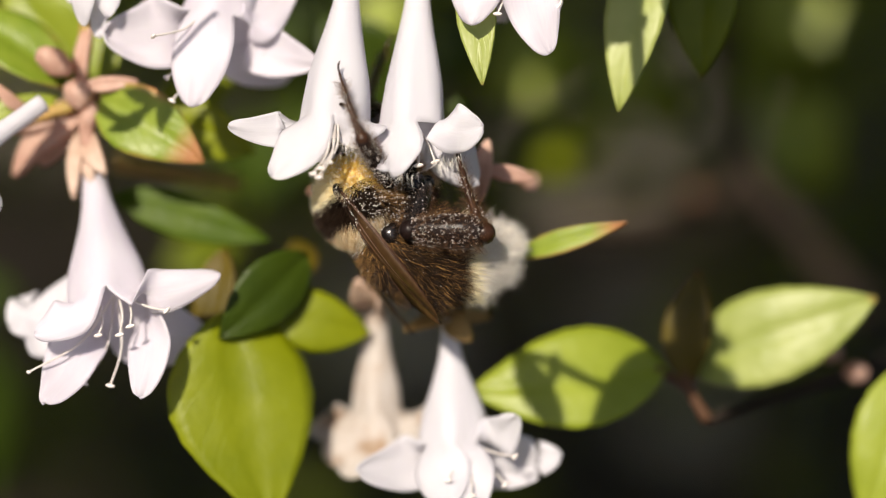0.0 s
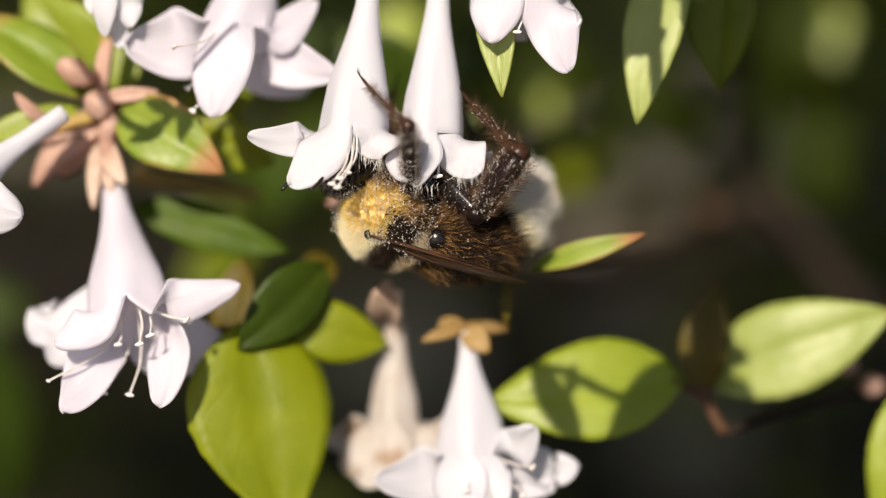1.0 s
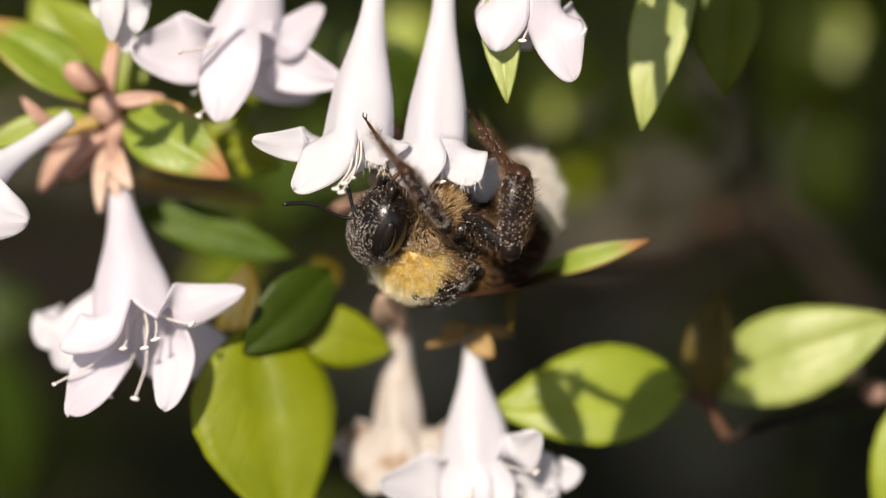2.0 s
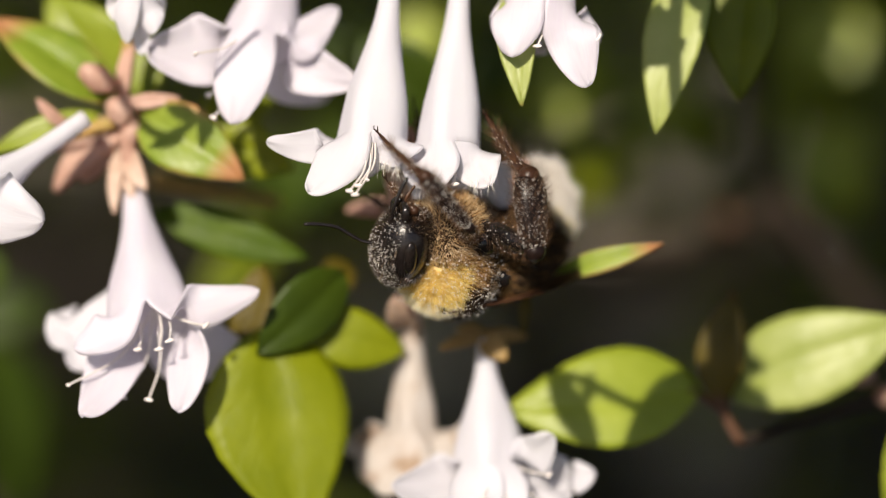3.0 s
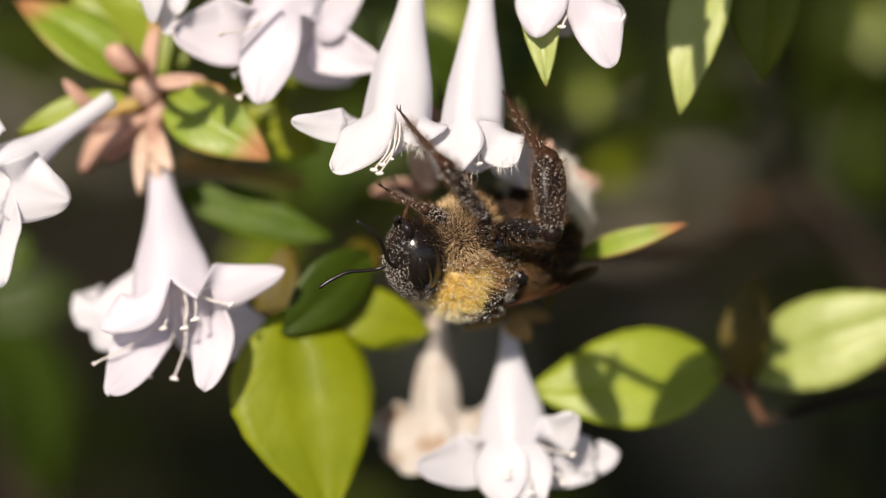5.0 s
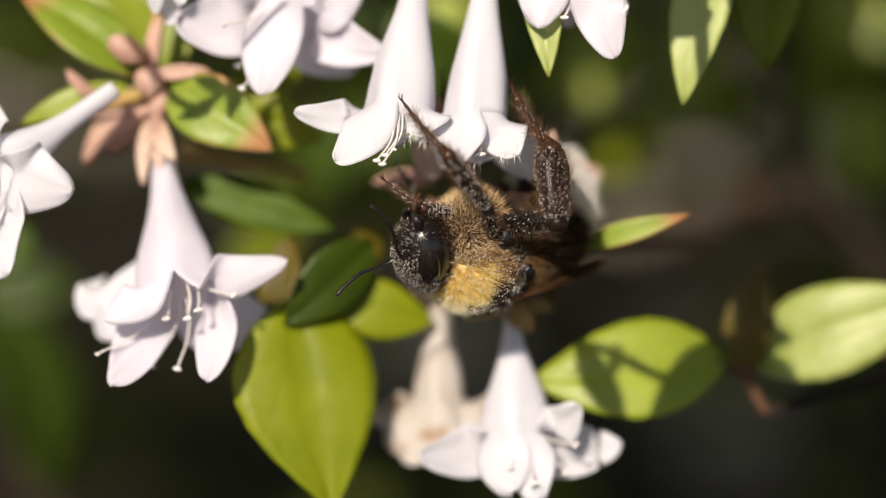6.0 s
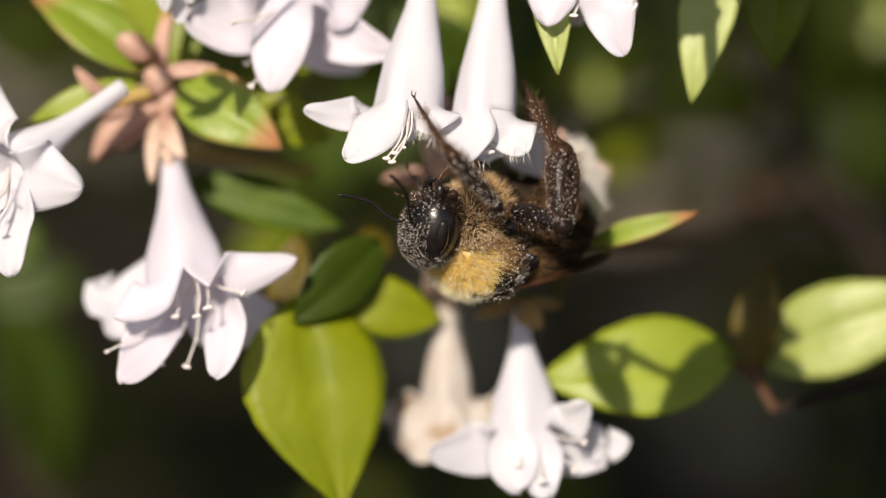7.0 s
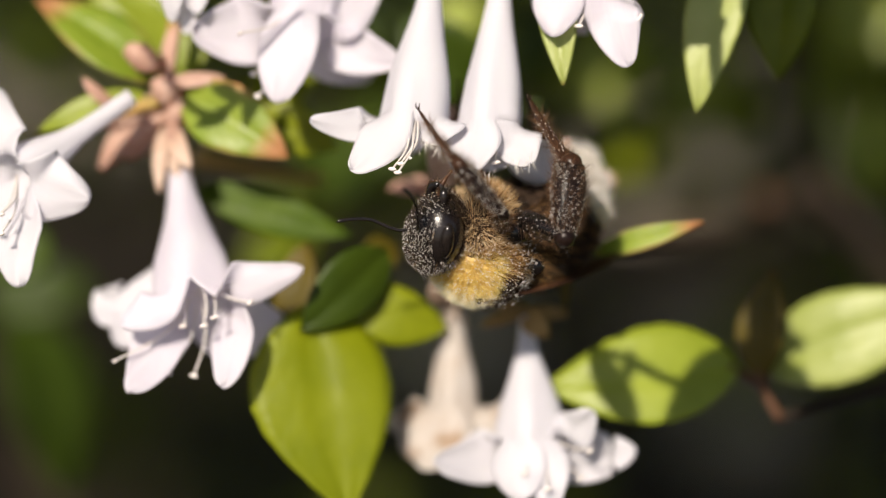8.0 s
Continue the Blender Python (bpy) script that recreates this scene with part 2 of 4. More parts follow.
def leaf(base, tip, half, material, label, facing=FRONT, fold=0.25, arch=0.08, twist=0.0, stalk=None, name="leaf", group="abelia leaves", widest=0.82, point=0.85):
    ob = thing(name, stalk if stalk is not None else base, label, "leaf", group)
    way = tip - base
    size = way.length
    up, side = square_to(way, Vector(facing))
    rng = random.Random(round(base.x * 7 + tip.z * 13))
    phase = rng.random() * 6
    spine, rows = [], []
    for i in range(19):
        u = i / 18
        p = base + way * u + up * size * arch * 4 * u * (1 - u) + side * size * 0.03 * math.sin(3 * u + phase)
        spine.append(p)
        w = half * (math.sin(math.pi * min(u ** widest, 1.0)) ** point if 0 < u < 1 else 0.0)
        w = max(w * (1 + 0.014 * math.sin(i * 2.6 + phase)), 0.03)
        turn = twist * (u - 0.5)
        s = side * math.cos(turn) + up * math.sin(turn)
        n = up * math.cos(turn) - side * math.sin(turn)
        row = []
        for j in range(11):
            v = j / 5 - 1
            lift = fold * abs(v) * w - 0.10 * w * v * v + 0.05 * half * math.sin(6 * u + 2.5 * v + phase) * abs(v)
            ridge = -0.05 * half * max(0.0, 1 - abs(v) * 4)
            row.append(p + s * w * v + n * (lift + ridge))
        rows.append(row)
    bm = bmesh.new()
    sheet(bm, rows)
    part("blade", bm, material, ob, thick=0.22)
    bm = bmesh.new()
    tube(bm, [p - up * 0.10 * half for p in spine], [0.17 * (1 - 0.8 * i / 18) * (0.5 + half / 8) for i in range(19)], 6)
    part("midrib", bm, RIBS.get(material.name, material), ob, "slightly raised midrib")
    if stalk is not None:
        bm = bmesh.new()
        tube(bm, curve([stalk, (stalk + base) / 2 - up * 0.2, spine[1]]), 0.34, 7)
        part("petiole", bm, TWIG, ob, "short reddish leaf stalk")
    return ob


def sepal(parent, base, tip, half, material=None, facing=FRONT, name="sepal", label=""):
    way = tip - base
    up, side = square_to(way, Vector(facing))
    rows = []
    for i in range(11):
        u = i / 10
        p = base + way * u + up * way.length * 0.12 * math.sin(math.pi * u)
        w = max(half * math.sin(math.pi * (0.12 + 0.86 * u)) ** 0.7, 0.05)
        rows.append([p + side * w * v + up * (0.25 * w * v * v) for v in (-1, -0.6, -0.2, 0.2, 0.6, 1)])
    bm = bmesh.new()
    sheet(bm, rows)
    return part(name, bm, material or SEPAL, parent, label, thick=0.3)


LOOSE = {}
PROFILE = ([0.0, 0.15, 0.3, 0.45, 0.6, 0.75, 0.9, 1.0], [0.0, 0.04, 0.16, 0.36, 0.61, 0.85, 0.97, 1.0])   # how a corolla widens


def flower(base, mouth, tips, label, r0=0.75, r1=2.6, half=1.8, bend=None, material=None, sepals=(), calyx_at=None, threads=(), name="abelia_flower",
           group="abelia flowers", loose=None, late=None):
    """A funnel with five lobes that end at tips (each a point, or a point and its half width), a calyx and threads (stamens and style)."""
    material = material or WHITE
    ob = thing(name, base, label, "flower", group)
    axis = mouth - base
    size = axis.length
    a, b = square_to(axis, Vector((1, 0, 0.1)))
    axis = axis.normalized()
    bend = bend or Vector()
    phase = (base.x * 0.37) % 6
    tips = [(t, half) if isinstance(t, Vector) else t for t in tips]

    def angle(p):
        d = p - mouth
        return math.atan2(d.dot(b), d.dot(a)) % (2 * math.pi)

    tips.sort(key=lambda t: angle(t[0]))
    angles = [angle(t[0]) for t in tips]
    count = len(tips)
    # keep the sectors at the rim from getting too narrow
    even = [angles[0] + 2 * math.pi * i / count for i in range(count)]
    shift = sum(math.remainder(p - q, 2 * math.pi) for p, q in zip(angles, even)) / count
    mids = [q + shift + 0.72 * math.remainder(p - q - shift, 2 * math.pi) for p, q in zip(angles, even)]

    def ring(s, q):
        k = float(np.interp(s, PROFILE[0], PROFILE[1])) if late is None else (s * s * (3 - 2 * s)) ** late
        k = r0 + (r1 - r0) * k
        k *= 1 + 0.06 * math.cos(5 * (q - mids[0])) * s * s + 0.03 * math.sin(2 * q + phase) + 0.015 * math.sin(3 * q + 9 * s + phase)
        return base + axis * size * s + bend * 4 * s * (1 - s) + (a * math.cos(q) + b * math.sin(q)) * k

    spans = []
    for i in range(count):
        lo = (mids[i - 1] + mids[i]) / 2 if i else (mids[-1] - 2 * math.pi + mids[0]) / 2
        hi = (mids[i] + mids[i + 1]) / 2 if i < count - 1 else (mids[-1] + mids[0] + 2 * math.pi) / 2
        spans.append((lo, hi))
    columns = [lo + (hi - lo) * j / 12 for lo, hi in spans for j in range(12)]
    bm = bmesh.new()
    grid = sheet(bm, [[ring(i / 24, q) for q in columns] for i in range(25)], closed=True)
    for i, ((tip, wide), (lo, hi)) in enumerate(zip(tips, spans)):
        q = (lo + hi) / 2
        rim = ring(1.0, q)
        flare = (ring(1.0, q) - ring(0.9, q)).normalized()
        radial = a * math.cos(q) + b * math.sin(q)
        span = tip - rim
        far = span.length
        c1 = rim + flare * far * (0.22 + 0.2 * max(0.0, flare.dot(span.normalized()))) + span * 0.12
        tangent = b * math.cos(q) - a * math.sin(q)
        rows = []
        for k in range(19):
            u = 1 - (1 - k / 18) ** 1.45
            c = rim * (1 - u) ** 2 + c1 * 2 * u * (1 - u) + tip * u * u
            way = (c1 - rim) * (1 - u) + (tip - c1) * u
            s, n = square_to(way, tangent)
            flat, _ = square_to(way, way.cross(FRONT))
            if flat.dot(s) < 0:
                flat = -flat
            k2 = min(0.95, 2.0 * u)
            s, n = square_to(way, s * (1 - k2) + flat * k2)
            if n.dot(radial) + n.dot(axis) < 0:
                n = -n
            w = wide * (0.95 + 0.22 * math.sin(math.pi * min(u * 1.2, 1.0))) * math.sqrt(max(1 - u ** 4.0, 0.0))
            w = max(w, 0.05)
            row = []
            for j in range(13):
                v = j / 6 - 1
                p = c + s * w * v - n * ((0.30 - 0.2 * u) * wide * v * v) + n * 0.14 * wide * math.sin(4.2 * u + 2.2 * v + phase + i) * u
                p += n * -0.07 * wide * math.exp(-(v * 5) ** 2) * u + n * 0.10 * wide * math.sin(9 * u + 3 * i + v) * abs(v) ** 3 * u
                qj = lo + (hi - lo) * j / 12
                root = ring(1.0, qj) + (ring(1.0, qj) - ring(0.93, qj)).normalized() * far * 0.45 * u
                f = min(u / 0.32, 1.0)
                f = 1 - f * f * (3 - 2 * f)
                row.append(root * f + p * (1 - f))
            rows.append(row)
        if loose is not None and (tip - loose).length < 0.01:
            lobe = bmesh.new()
            sheet(lobe, rows)
            LOOSE[ob.name] = (part("petal", lobe, material, ob, thick=0.14), rim - base)
            continue
        # the lobe grows out of the tube's rim
        layer = bm.loops.layers.uv.verify()
        verts = [[grid[-1][(i * 12 + j) % len(columns)] for j in range(13)]] + [[bm.verts.new(p) for p in row] for row in rows[1:]]
        for k in range(18):
            for j in range(12):
                face = bm.faces.new((verts[k][j], verts[k][j + 1], verts[k + 1][j + 1], verts[k + 1][j]))
                for loop, (x, y) in zip(face.loops, ((k, j), (k, j + 1), (k + 1, j + 1), (k + 1, j))):
                    loop[layer].uv = (x / 18, y / 12)
    part("corolla", bm, material, ob, thick=0.14)
    for s in sepals:
        sepal(ob, calyx_at or base - axis * 0.4, s[0], s[1], s[2] if len(s) > 2 else SEPAL)
    for root, end in threads:
        thread = bmesh.new()
        sag = (end - root).length * 0.08
        line = curve([root, (root + end) / 2 + Vector((sag, 0, -sag)), end])
        tube(thread, line, [0.085] * len(line), 6)
        filament = part("stamen", thread, THREAD, ob, "white stamen thread")
        head = bmesh.new()
        way = (end - line[-3]).normalized()
        turn = Vector((1, 0, 0)).rotation_difference(square_to(way, Vector((1, 0, 0.4)))[0]).to_matrix()
        blob(head, end, (0.38, 0.15, 0.15), turn, 8, 8)
        part("anther", head, ANTHER, filament, "pale oblong anther")
    return ob


def twig(points, radii, material, label, name="twig"):
    line = curve(points)
    n = len(line)
    size = [radii[0] + (radii[1] - radii[0]) * i / (n - 1) for i in range(n)]
    bm = bmesh.new()
    tube(bm, [p + noise.noise_vector(p * 0.4) * 0.12 for p in line], size, 9)
    return lone(name, bm, material, points[0], label, "twig", "shrub twigs")


# the two flowers that the bee holds
flower_one = flower(at(-0.6, 9.7, 19.6), at(-2.0, 3.7, 8.9), [(at(-9.6, 2.7, 9.0), 1.15), (at(-6.6, -0.6, 6.3), 1.62), (at(-0.1, 0.6, 7.9), 1.62), (at(1.0, 5.1, 7.0), 1.76), (at(-3.3, 4.6, 5.5), 1.62)],
                    "white funnel-shaped abelia flower held by the bumblebee", r0=0.6, r1=2.45,
                    threads=[(at(-2.3, 1.7, 9.5), at(-3.6, -1.8, 6.7)), (at(-2.1, 1.7, 9.5), at(-3.2, -2.3, 6.6)), (at(-2.0, 1.7, 9.5), at(-3.0, -1.5, 7.0)), (at(-1.8, 1.7, 9.5), at(-2.5, -0.8, 7.2))])
flower_two = flower(at(4.4, 10.6, 19.4), at(3.5, 3.7, 8.2), [(at(1.7, -0.8, 6.5), 1.82), (at(6.3, 0.1, 6.5), 1.55), (at(8.2, 4.4, 3.7), 1.62), (at(4.0, 4.2, 4.7), 1.89), (at(1.1, 4.1, 4.2), 1.22)],
                    "white abelia flower under the bumblebee's legs", loose=at(6.3, 0.1, 6.5), r0=0.6, r1=2.15,
                    threads=[(at(3.3, 3.2, 9.0), at(3.8, 0.6, 6.4)), (at(3.6, 3.1, 8.9), at(5.0, 1.6, 6.3))])
flower(at(-20.2, 10.6, 3.3), at(-18.3, 2.4, -4.5), [(at(-10.3, 1.6, -2.0), 1.42), (at(-23.5, -1.2, -5.4), 1.49), (at(-22.8, -3.3, -9.9), 1.82), (at(-16.1, -2.8, -9.7), 1.49), (at(-11.6, 5.2, -8.2), 2.43)],
       "white abelia flower with a faint lilac blush, hanging", r0=0.8, r1=3.0, material=LILAC,
       calyx_at=at(-20.9, 12.0, 5.9), sepals=[(at(-21.4, 8.1, 1.6), 0.6), (at(-18.9, 7.8, 3.6), 0.85), (at(-20.0, 8.7, 2.6), 0.75), (at(-19.5, 11.6, 1.7), 0.6)],
       threads=[(at(-18.1, 2.6, -3.9), at(-24.0, -1.7, -8.1)), (at(-18.1, 2.6, -3.9), at(-20.2, -0.6, -9.5)), (at(-17.9, 2.6, -3.9), at(-18.3, -1.1, -9.5)), (at(-17.6, 1.6, -3.5), at(-14.0, -0.9, -3.8)), (at(-17.4, 1.9, -2.9), at(-16.6, -1.6, -4.7)), (at(-17.9, 1.9, -2.9), at(-17.4, -1.5, -5.4)), (at(-19.0, 1.4, -4.3), at(-19.0, -0.8, -5.7))])
flower(at(-18.6, 8.2, -2.3), at(-23.6, 5.9, -7.2), [(at(-26.3, 5.3, -7.4), 1.62), (at(-24.8, 4.2, -9.0), 1.62), (at(-23.6, 4.5, -9.6), 1.49), (at(-25.8, 7.9, -6.3), 1.35), (at(-22.8, 7.0, -8.7), 1.35)],
       "white abelia flower half hidden behind another", r0=0.6, r1=1.6)
flower(at(-8.3, 16.8, 20.9), at(-10.4, 11.1, 14.1), [(at(-18.7, 9.6, 13.9), 2.36), (at(-12.2, 5.6, 9.4), 1.96), (at(-3.2, 9.0, 11.6), 1.69), (at(-5.4, 13.4, 9.1), 1.62), (at(-4.8, 12.9, 16.3), 1.49)],
       "white abelia flower, wide open, seen from the side", r0=0.8, r1=2.6, material=LILAC,
       threads=[(at(-10.8, 10.3, 14.8), at(-14.1, 7.9, 10.9)), (at(-10.7, 10.3, 14.8), at(-13.7, 6.8, 9.5)), (at(-11.3, 9.5, 15.4), at(-14.8, 6.5, 14.4))])
flower_top = flower(at(11.3, 13.6, 21.7), at(10.2, 7.7, 17.3), [(at(7.9, 4.2, 14.8), 1.69), (at(13.4, 3.4, 12.8), 1.69), (at(14.6, 8.0, 15.2), 1.62), (at(6.6, 8.5, 16.5), 1.76), (at(10.8, 9.6, 13.7), 1.62)],
                    "blush-white abelia flower hanging from a twig", r0=0.8, r1=2.4, material=LILAC,
                    threads=[(at(10.2, 6.8, 17.8), at(14.2, 4.6, 16.1)), (at(10.2, 6.8, 17.8), at(9.8, 4.4, 15.5))])
flower(at(6.3, 6.2, -7.7), at(6.7, 1.7, -15.7), [(at(-0.7, -0.8, -16.7), 1.82), (at(14.5, 0.9, -16.5), 2.03), (at(6.1, -3.6, -18.3), 1.82), (at(11.0, -0.9, -12.4), 1.49), (at(7.9, -3.8, -18.8), 1.62)],
       "white abelia flower hanging below the bumblebee", r0=0.5, r1=2.5,
       sepals=[(at(2.9, 5.1, -8.0), 0.5, SEPAL_TAN), (at(7.9, 4.3, -8.6), 0.95, SEPAL_TAN), (at(9.5, 7.2, -7.9), 0.5, SEPAL_TAN), (at(4.2, 6.9, -7.2), 0.6, SEPAL_TAN)],
       threads=[(at(6.6, 0.9, -14.9), at(6.0, -2.6, -16.7)), (at(6.8, 0.9, -14.9), at(10.9, -2.1, -15.1)), (at(7.0, 0.9, -14.9), at(10.2, -2.2, -17.3)), (at(6.7, 0.9, -14.9), at(7.7, -3.8, -17.4))])
flower(at(0.9, 10.1, -8.5), at(0.8, 7.6, -15.5), [(at(4.3, 5.0, -16.6), 1.76), (at(-2.0, 3.7, -18.9), 2.29), (at(-3.0, 5.4, -18.8), 1.62), (at(-4.4, 7.0, -17.1), 1.35), (at(1.4, 8.3, -19.4), 1.89)],
       "withering cream abelia flower with browned petals", r0=0.75, r1=1.8, material=FADED,
       sepals=[(at(-0.4, 6.3, -4.3), 1.22), (at(1.3, 6.3, -4.4), 1.22), (at(0.4, 7.5, -4.1), 1.22)])
flower(at(-23.2, 8.3, 9.0), at(-30.7, 3.5, 4.7), [(at(-25.6, 1.0, 3.5), 2.36), (at(-30.4, -2.1, -2.1), 1.82), (at(-33.1, 6.6, 10.3), 1.76), (at(-36.4, 1.0, 0.6), 2.29), (at(-36.8, 7.0, 5.5), 2.16)],
       "white abelia flower turned sideways on its twig", r0=0.6, r1=1.9, late=3.2,
       threads=[(at(-31.1, 3.0, 4.7), at(-32.6, -1.0, 2.4)), (at(-31.1, 3.0, 4.7), at(-31.7, -1.8, 1.8)), (at(-31.1, 3.0, 4.7), at(-31.7, -1.3, 3.1))])
flower(at(-18.4, 12.9, 22.2), at(-19.4, 10.7, 17.6), [(at(-20.0, 8.5, 14.7), 0.80), (at(-18.1, 8.7, 15.3), 0.80), (at(-20.9, 10.1, 16.0), 0.70), (at(-19.0, 9.2, 13.6), 0.70), (at(-17.4, 10.9, 16.7), 0.80)],
       "small ragged white abelia flower", r0=0.6, r1=1.5, half=0.8)

# calyx whorl with fallen corollas at the fork of the upper twig
calyx = thing("spent_calyx", at(-21.0, 11.3, 9.1), "rosy tan calyx cluster of spent flowers", "calyx")
bm = bmesh.new()
blob(bm, at(-20.9, 10.7, 8.9), (1.1, 1.0, 1.2), rough=0.2)
part("ovary", bm, SEPAL_ROSE, calyx)
bm = bmesh.new()
blob(bm, at(-22.6, 11.0, 11.3), (1.5, 0.9, 1.0), Euler((0, radians(35), 0)).to_matrix(), rough=0.15)
part("bud", bm, SEPAL_ROSE, calyx, "plump rosy bud")
for root_at, tip_at, wide in ((at(-20.6, 10.9, 9.4), at(-16.4, 10.5, 9.9), 0.55), (at(-24.7, 10.7, 7.5), at(-27.1, 11.0, 9.7), 0.5), (at(-20.7, 11.3, 9.1), at(-19.9, 13.6, 13.9), 0.6), (at(-20.8, 12.3, 7.4), at(-28.6, 12.6, 5.5), 1.0),
                              (at(-20.8, 12.2, 7.2), at(-26.2, 11.5, 2.3), 1.3), (at(-21.3, 12.5, 6.5), at(-24.2, 12.2, 2.8), 1.0)):
    sepal(calyx, root_at, tip_at, wide, SEPAL_ROSE, facing=FRONT + Vector((0.3 * math.sin(tip_at.x), 0, 0.3 * math.cos(tip_at.z))))
bm = bmesh.new()
tube(bm, curve([at(-21.0, 11.2, 8.8), at(-19.9, 10.8, 7.7), at(-20.4, 10.3, 6.5), at(-20.1, 9.6, 2.9)]), [0.5] * 6 + [0.75] * 6 + [0.6] * 7, 9)
part("pedicel", bm, SEPAL_ROSE, calyx, "short rosy flower stalk")
calyx = thing("spent_calyx", at(-2.1, 6.3, 2.7), "rosy sepals behind the bumblebee", "calyx")
sepal(calyx, at(0.3, 13.0, 0.5), at(-4.2, 12.9, 0.3), 0.7, SEPAL_ROSE)
sepal(calyx, at(9.1, 7.7, 3.6), at(12.8, 7.9, 2.8), 0.6, SEPAL_ROSE)
sepal(calyx, at(8.5, 7.0, 1.6), at(9.3, 8.0, 5.9), 0.8, SEPAL_ROSE)
sepal(calyx, at(0.7, 6.3, 2.7), at(-1.0, 7.9, 5.7), 0.9, SEPAL)
sepal(calyx, at(0.7, 7.4, 7.2), at(0.7, 7.9, 8.6), 0.4, SEPAL_ROSE)

# leaves in and near the plane of the flowers
GREEN = "green abelia leaf beside the flowers"
leaf(at(-19.6, 11.2, 8.7), at(-11.7, 7.0, 4.5), 2.6, LEAF_RED, "green abelia leaf with a broad red-brown tip", stalk=at(-20.7, 11.2, 8.9))
leaf(at(-21.3, 12.8, 8.9), at(-31.3, 15.9, 14.4), 2.5, LEAF_RED, "green abelia leaf with a red edge", facing=Vector((0.2, -0.6, 0.8)))
leaf(at(-20.0, 17.5, 7.3), at(-27.2, 21.5, 15.3), 3.4, LEAF, GREEN)
leaf(at(-20.3, 15.6, 7.8), at(-19.0, 18.7, 13.3), 2.0, LEAF, GREEN)
leaf(at(-15.9, 19.1, 2.7), at(-10.0, 20.9, 7.7), 2.4, LEAF_LIME, "yellow-green abelia leaf behind the flowers")
leaf(at(-22.7, 12.1, 8.4), at(-30.7, 10.5, 5.3), 1.1, LEAF, "narrow green abelia leaf")
leaf(at(-19.2, 13.2, -0.4), at(-7.0, 11.2, -2.6), 1.75, LEAF_HALF_SHADED, "abelia leaf behind the flowers, half shade in its green", fold=0.12, arch=0.02)
leaf(at(-4.4, 8.0, -2.7), at(-10.5, 3.5, -8.0), 2.6, LEAF_SHADED, "abelia leaf with shade in its green", fold=0.1, facing=Vector((0.15, -0.9, 0.0)))
leaf(at(-10.0, 5.6, -6.3), at(-7.0, -1.7, -20.8), 5.5, LEAF_LIME, "large lime-green abelia leaf", fold=0.08, arch=0.03, facing=Vector((0.3, -0.85, 0.1)), widest=0.74, point=0.95)
leaf(at(-7.3, 6.9, -7.4), at(0.4, 7.8, -9.0), 2.3, LEAF_LIME, "rounded light green abelia leaf", fold=0.1, facing=Vector((-0.1, -0.85, 0.4)))
leaf(at(22.8, 6.7, -12.2), at(7.7, 4.9, -12.7), 3.9, LEAF, "broad green abelia leaf with shadows on it", stalk=at(24.6, 6.6, -13.9), facing=Vector((-0.2, -0.75, 0.6)), fold=0.1)
leaf(at(24.9, 8.9, -13.7), at(38.5, 8.0, -6.6), 3.6, LEAF_PALE_SHEEN, "bright green abelia leaf with a pale tip", stalk=at(24.6, 6.6, -13.9), fold=0.12)
leaf(at(24.4, 6.9, -13.3), at(25.3, 9.8, -5.3), 1.9, LEAF_RUST, "rusty brown-green abelia leaf", stalk=at(24.7, 6.6, -13.9))
leaf(at(22.5, 12.6, 20.1), at(18.5, 6.3, 8.5), 2.25, LEAF_PALE_SHEEN, "green abelia leaf dappled with shadow", fold=0.12)
leaf(at(26.4, 14.6, 19.6), at(25.0, 10.4, 9.7), 2.7, LEAF_OLIVE_SHADED, "olive abelia leaf hanging in shade")
leaf(at(9.0, 10.1, 19.0), at(8.5, 4.1, 11.2), 1.5, LEAF_PALE_SHEEN, "small green abelia leaf beside a flower")
leaf(at(11.2, 6.2, -3.0), at(19.3, 5.3, 0.5), 0.9, LEAF_RED, "narrow green abelia leaf with an orange tip", facing=Vector((-0.3, -0.8, 0.5)))
leaf(at(41.3, 6.6, -11.7), at(37.6, 1.9, -23.1), 3.1, LEAF, "green abelia leaf with a lit lower half")
leaf(at(-42.6, 58.1, -27.6), at(-37.6, 53.6, -45.6), 5.4, LEAF_SHADED, "green abelia leaf, low in the shrub", facing=Vector((0.75, -0.65, -0.1)))
leaf(at(-34.8, 60.9, -25.7), at(-46.0, 60.1, -27.8), 2.8, LEAF_SHADED, "green abelia leaf, low in the shrub")
leaf(at(-16.3, 13.9, 6.1), at(-8.0, 13.1, 3.8), 2.2, LEAF_LIME, "yellow-green abelia leaf behind the flowers")
leaf(at(9.2, 6.2, -3.4), at(9.3, 4.9, -6.9), 0.45, LEAF_RUST, "narrow olive abelia leaf under the bumblebee")
leaf(at(-10.6, 10.5, -3.3), at(-12.3, 7.2, -10.9), 1.6, LEAF_RUST, "olive abelia leaf among the flowers")
leaf(at(2.0, 65.0, 3.1), at(0.9, 62.6, -3.6), 2.8, LEAF, "pale green abelia leaf, deep in the shrub")
leaf(at(24.5, 69.8, -13.0), at(15.4, 73.5, -17.4), 3.0, LEAF_LIME, "yellow-green abelia leaf, deep in the shrub")

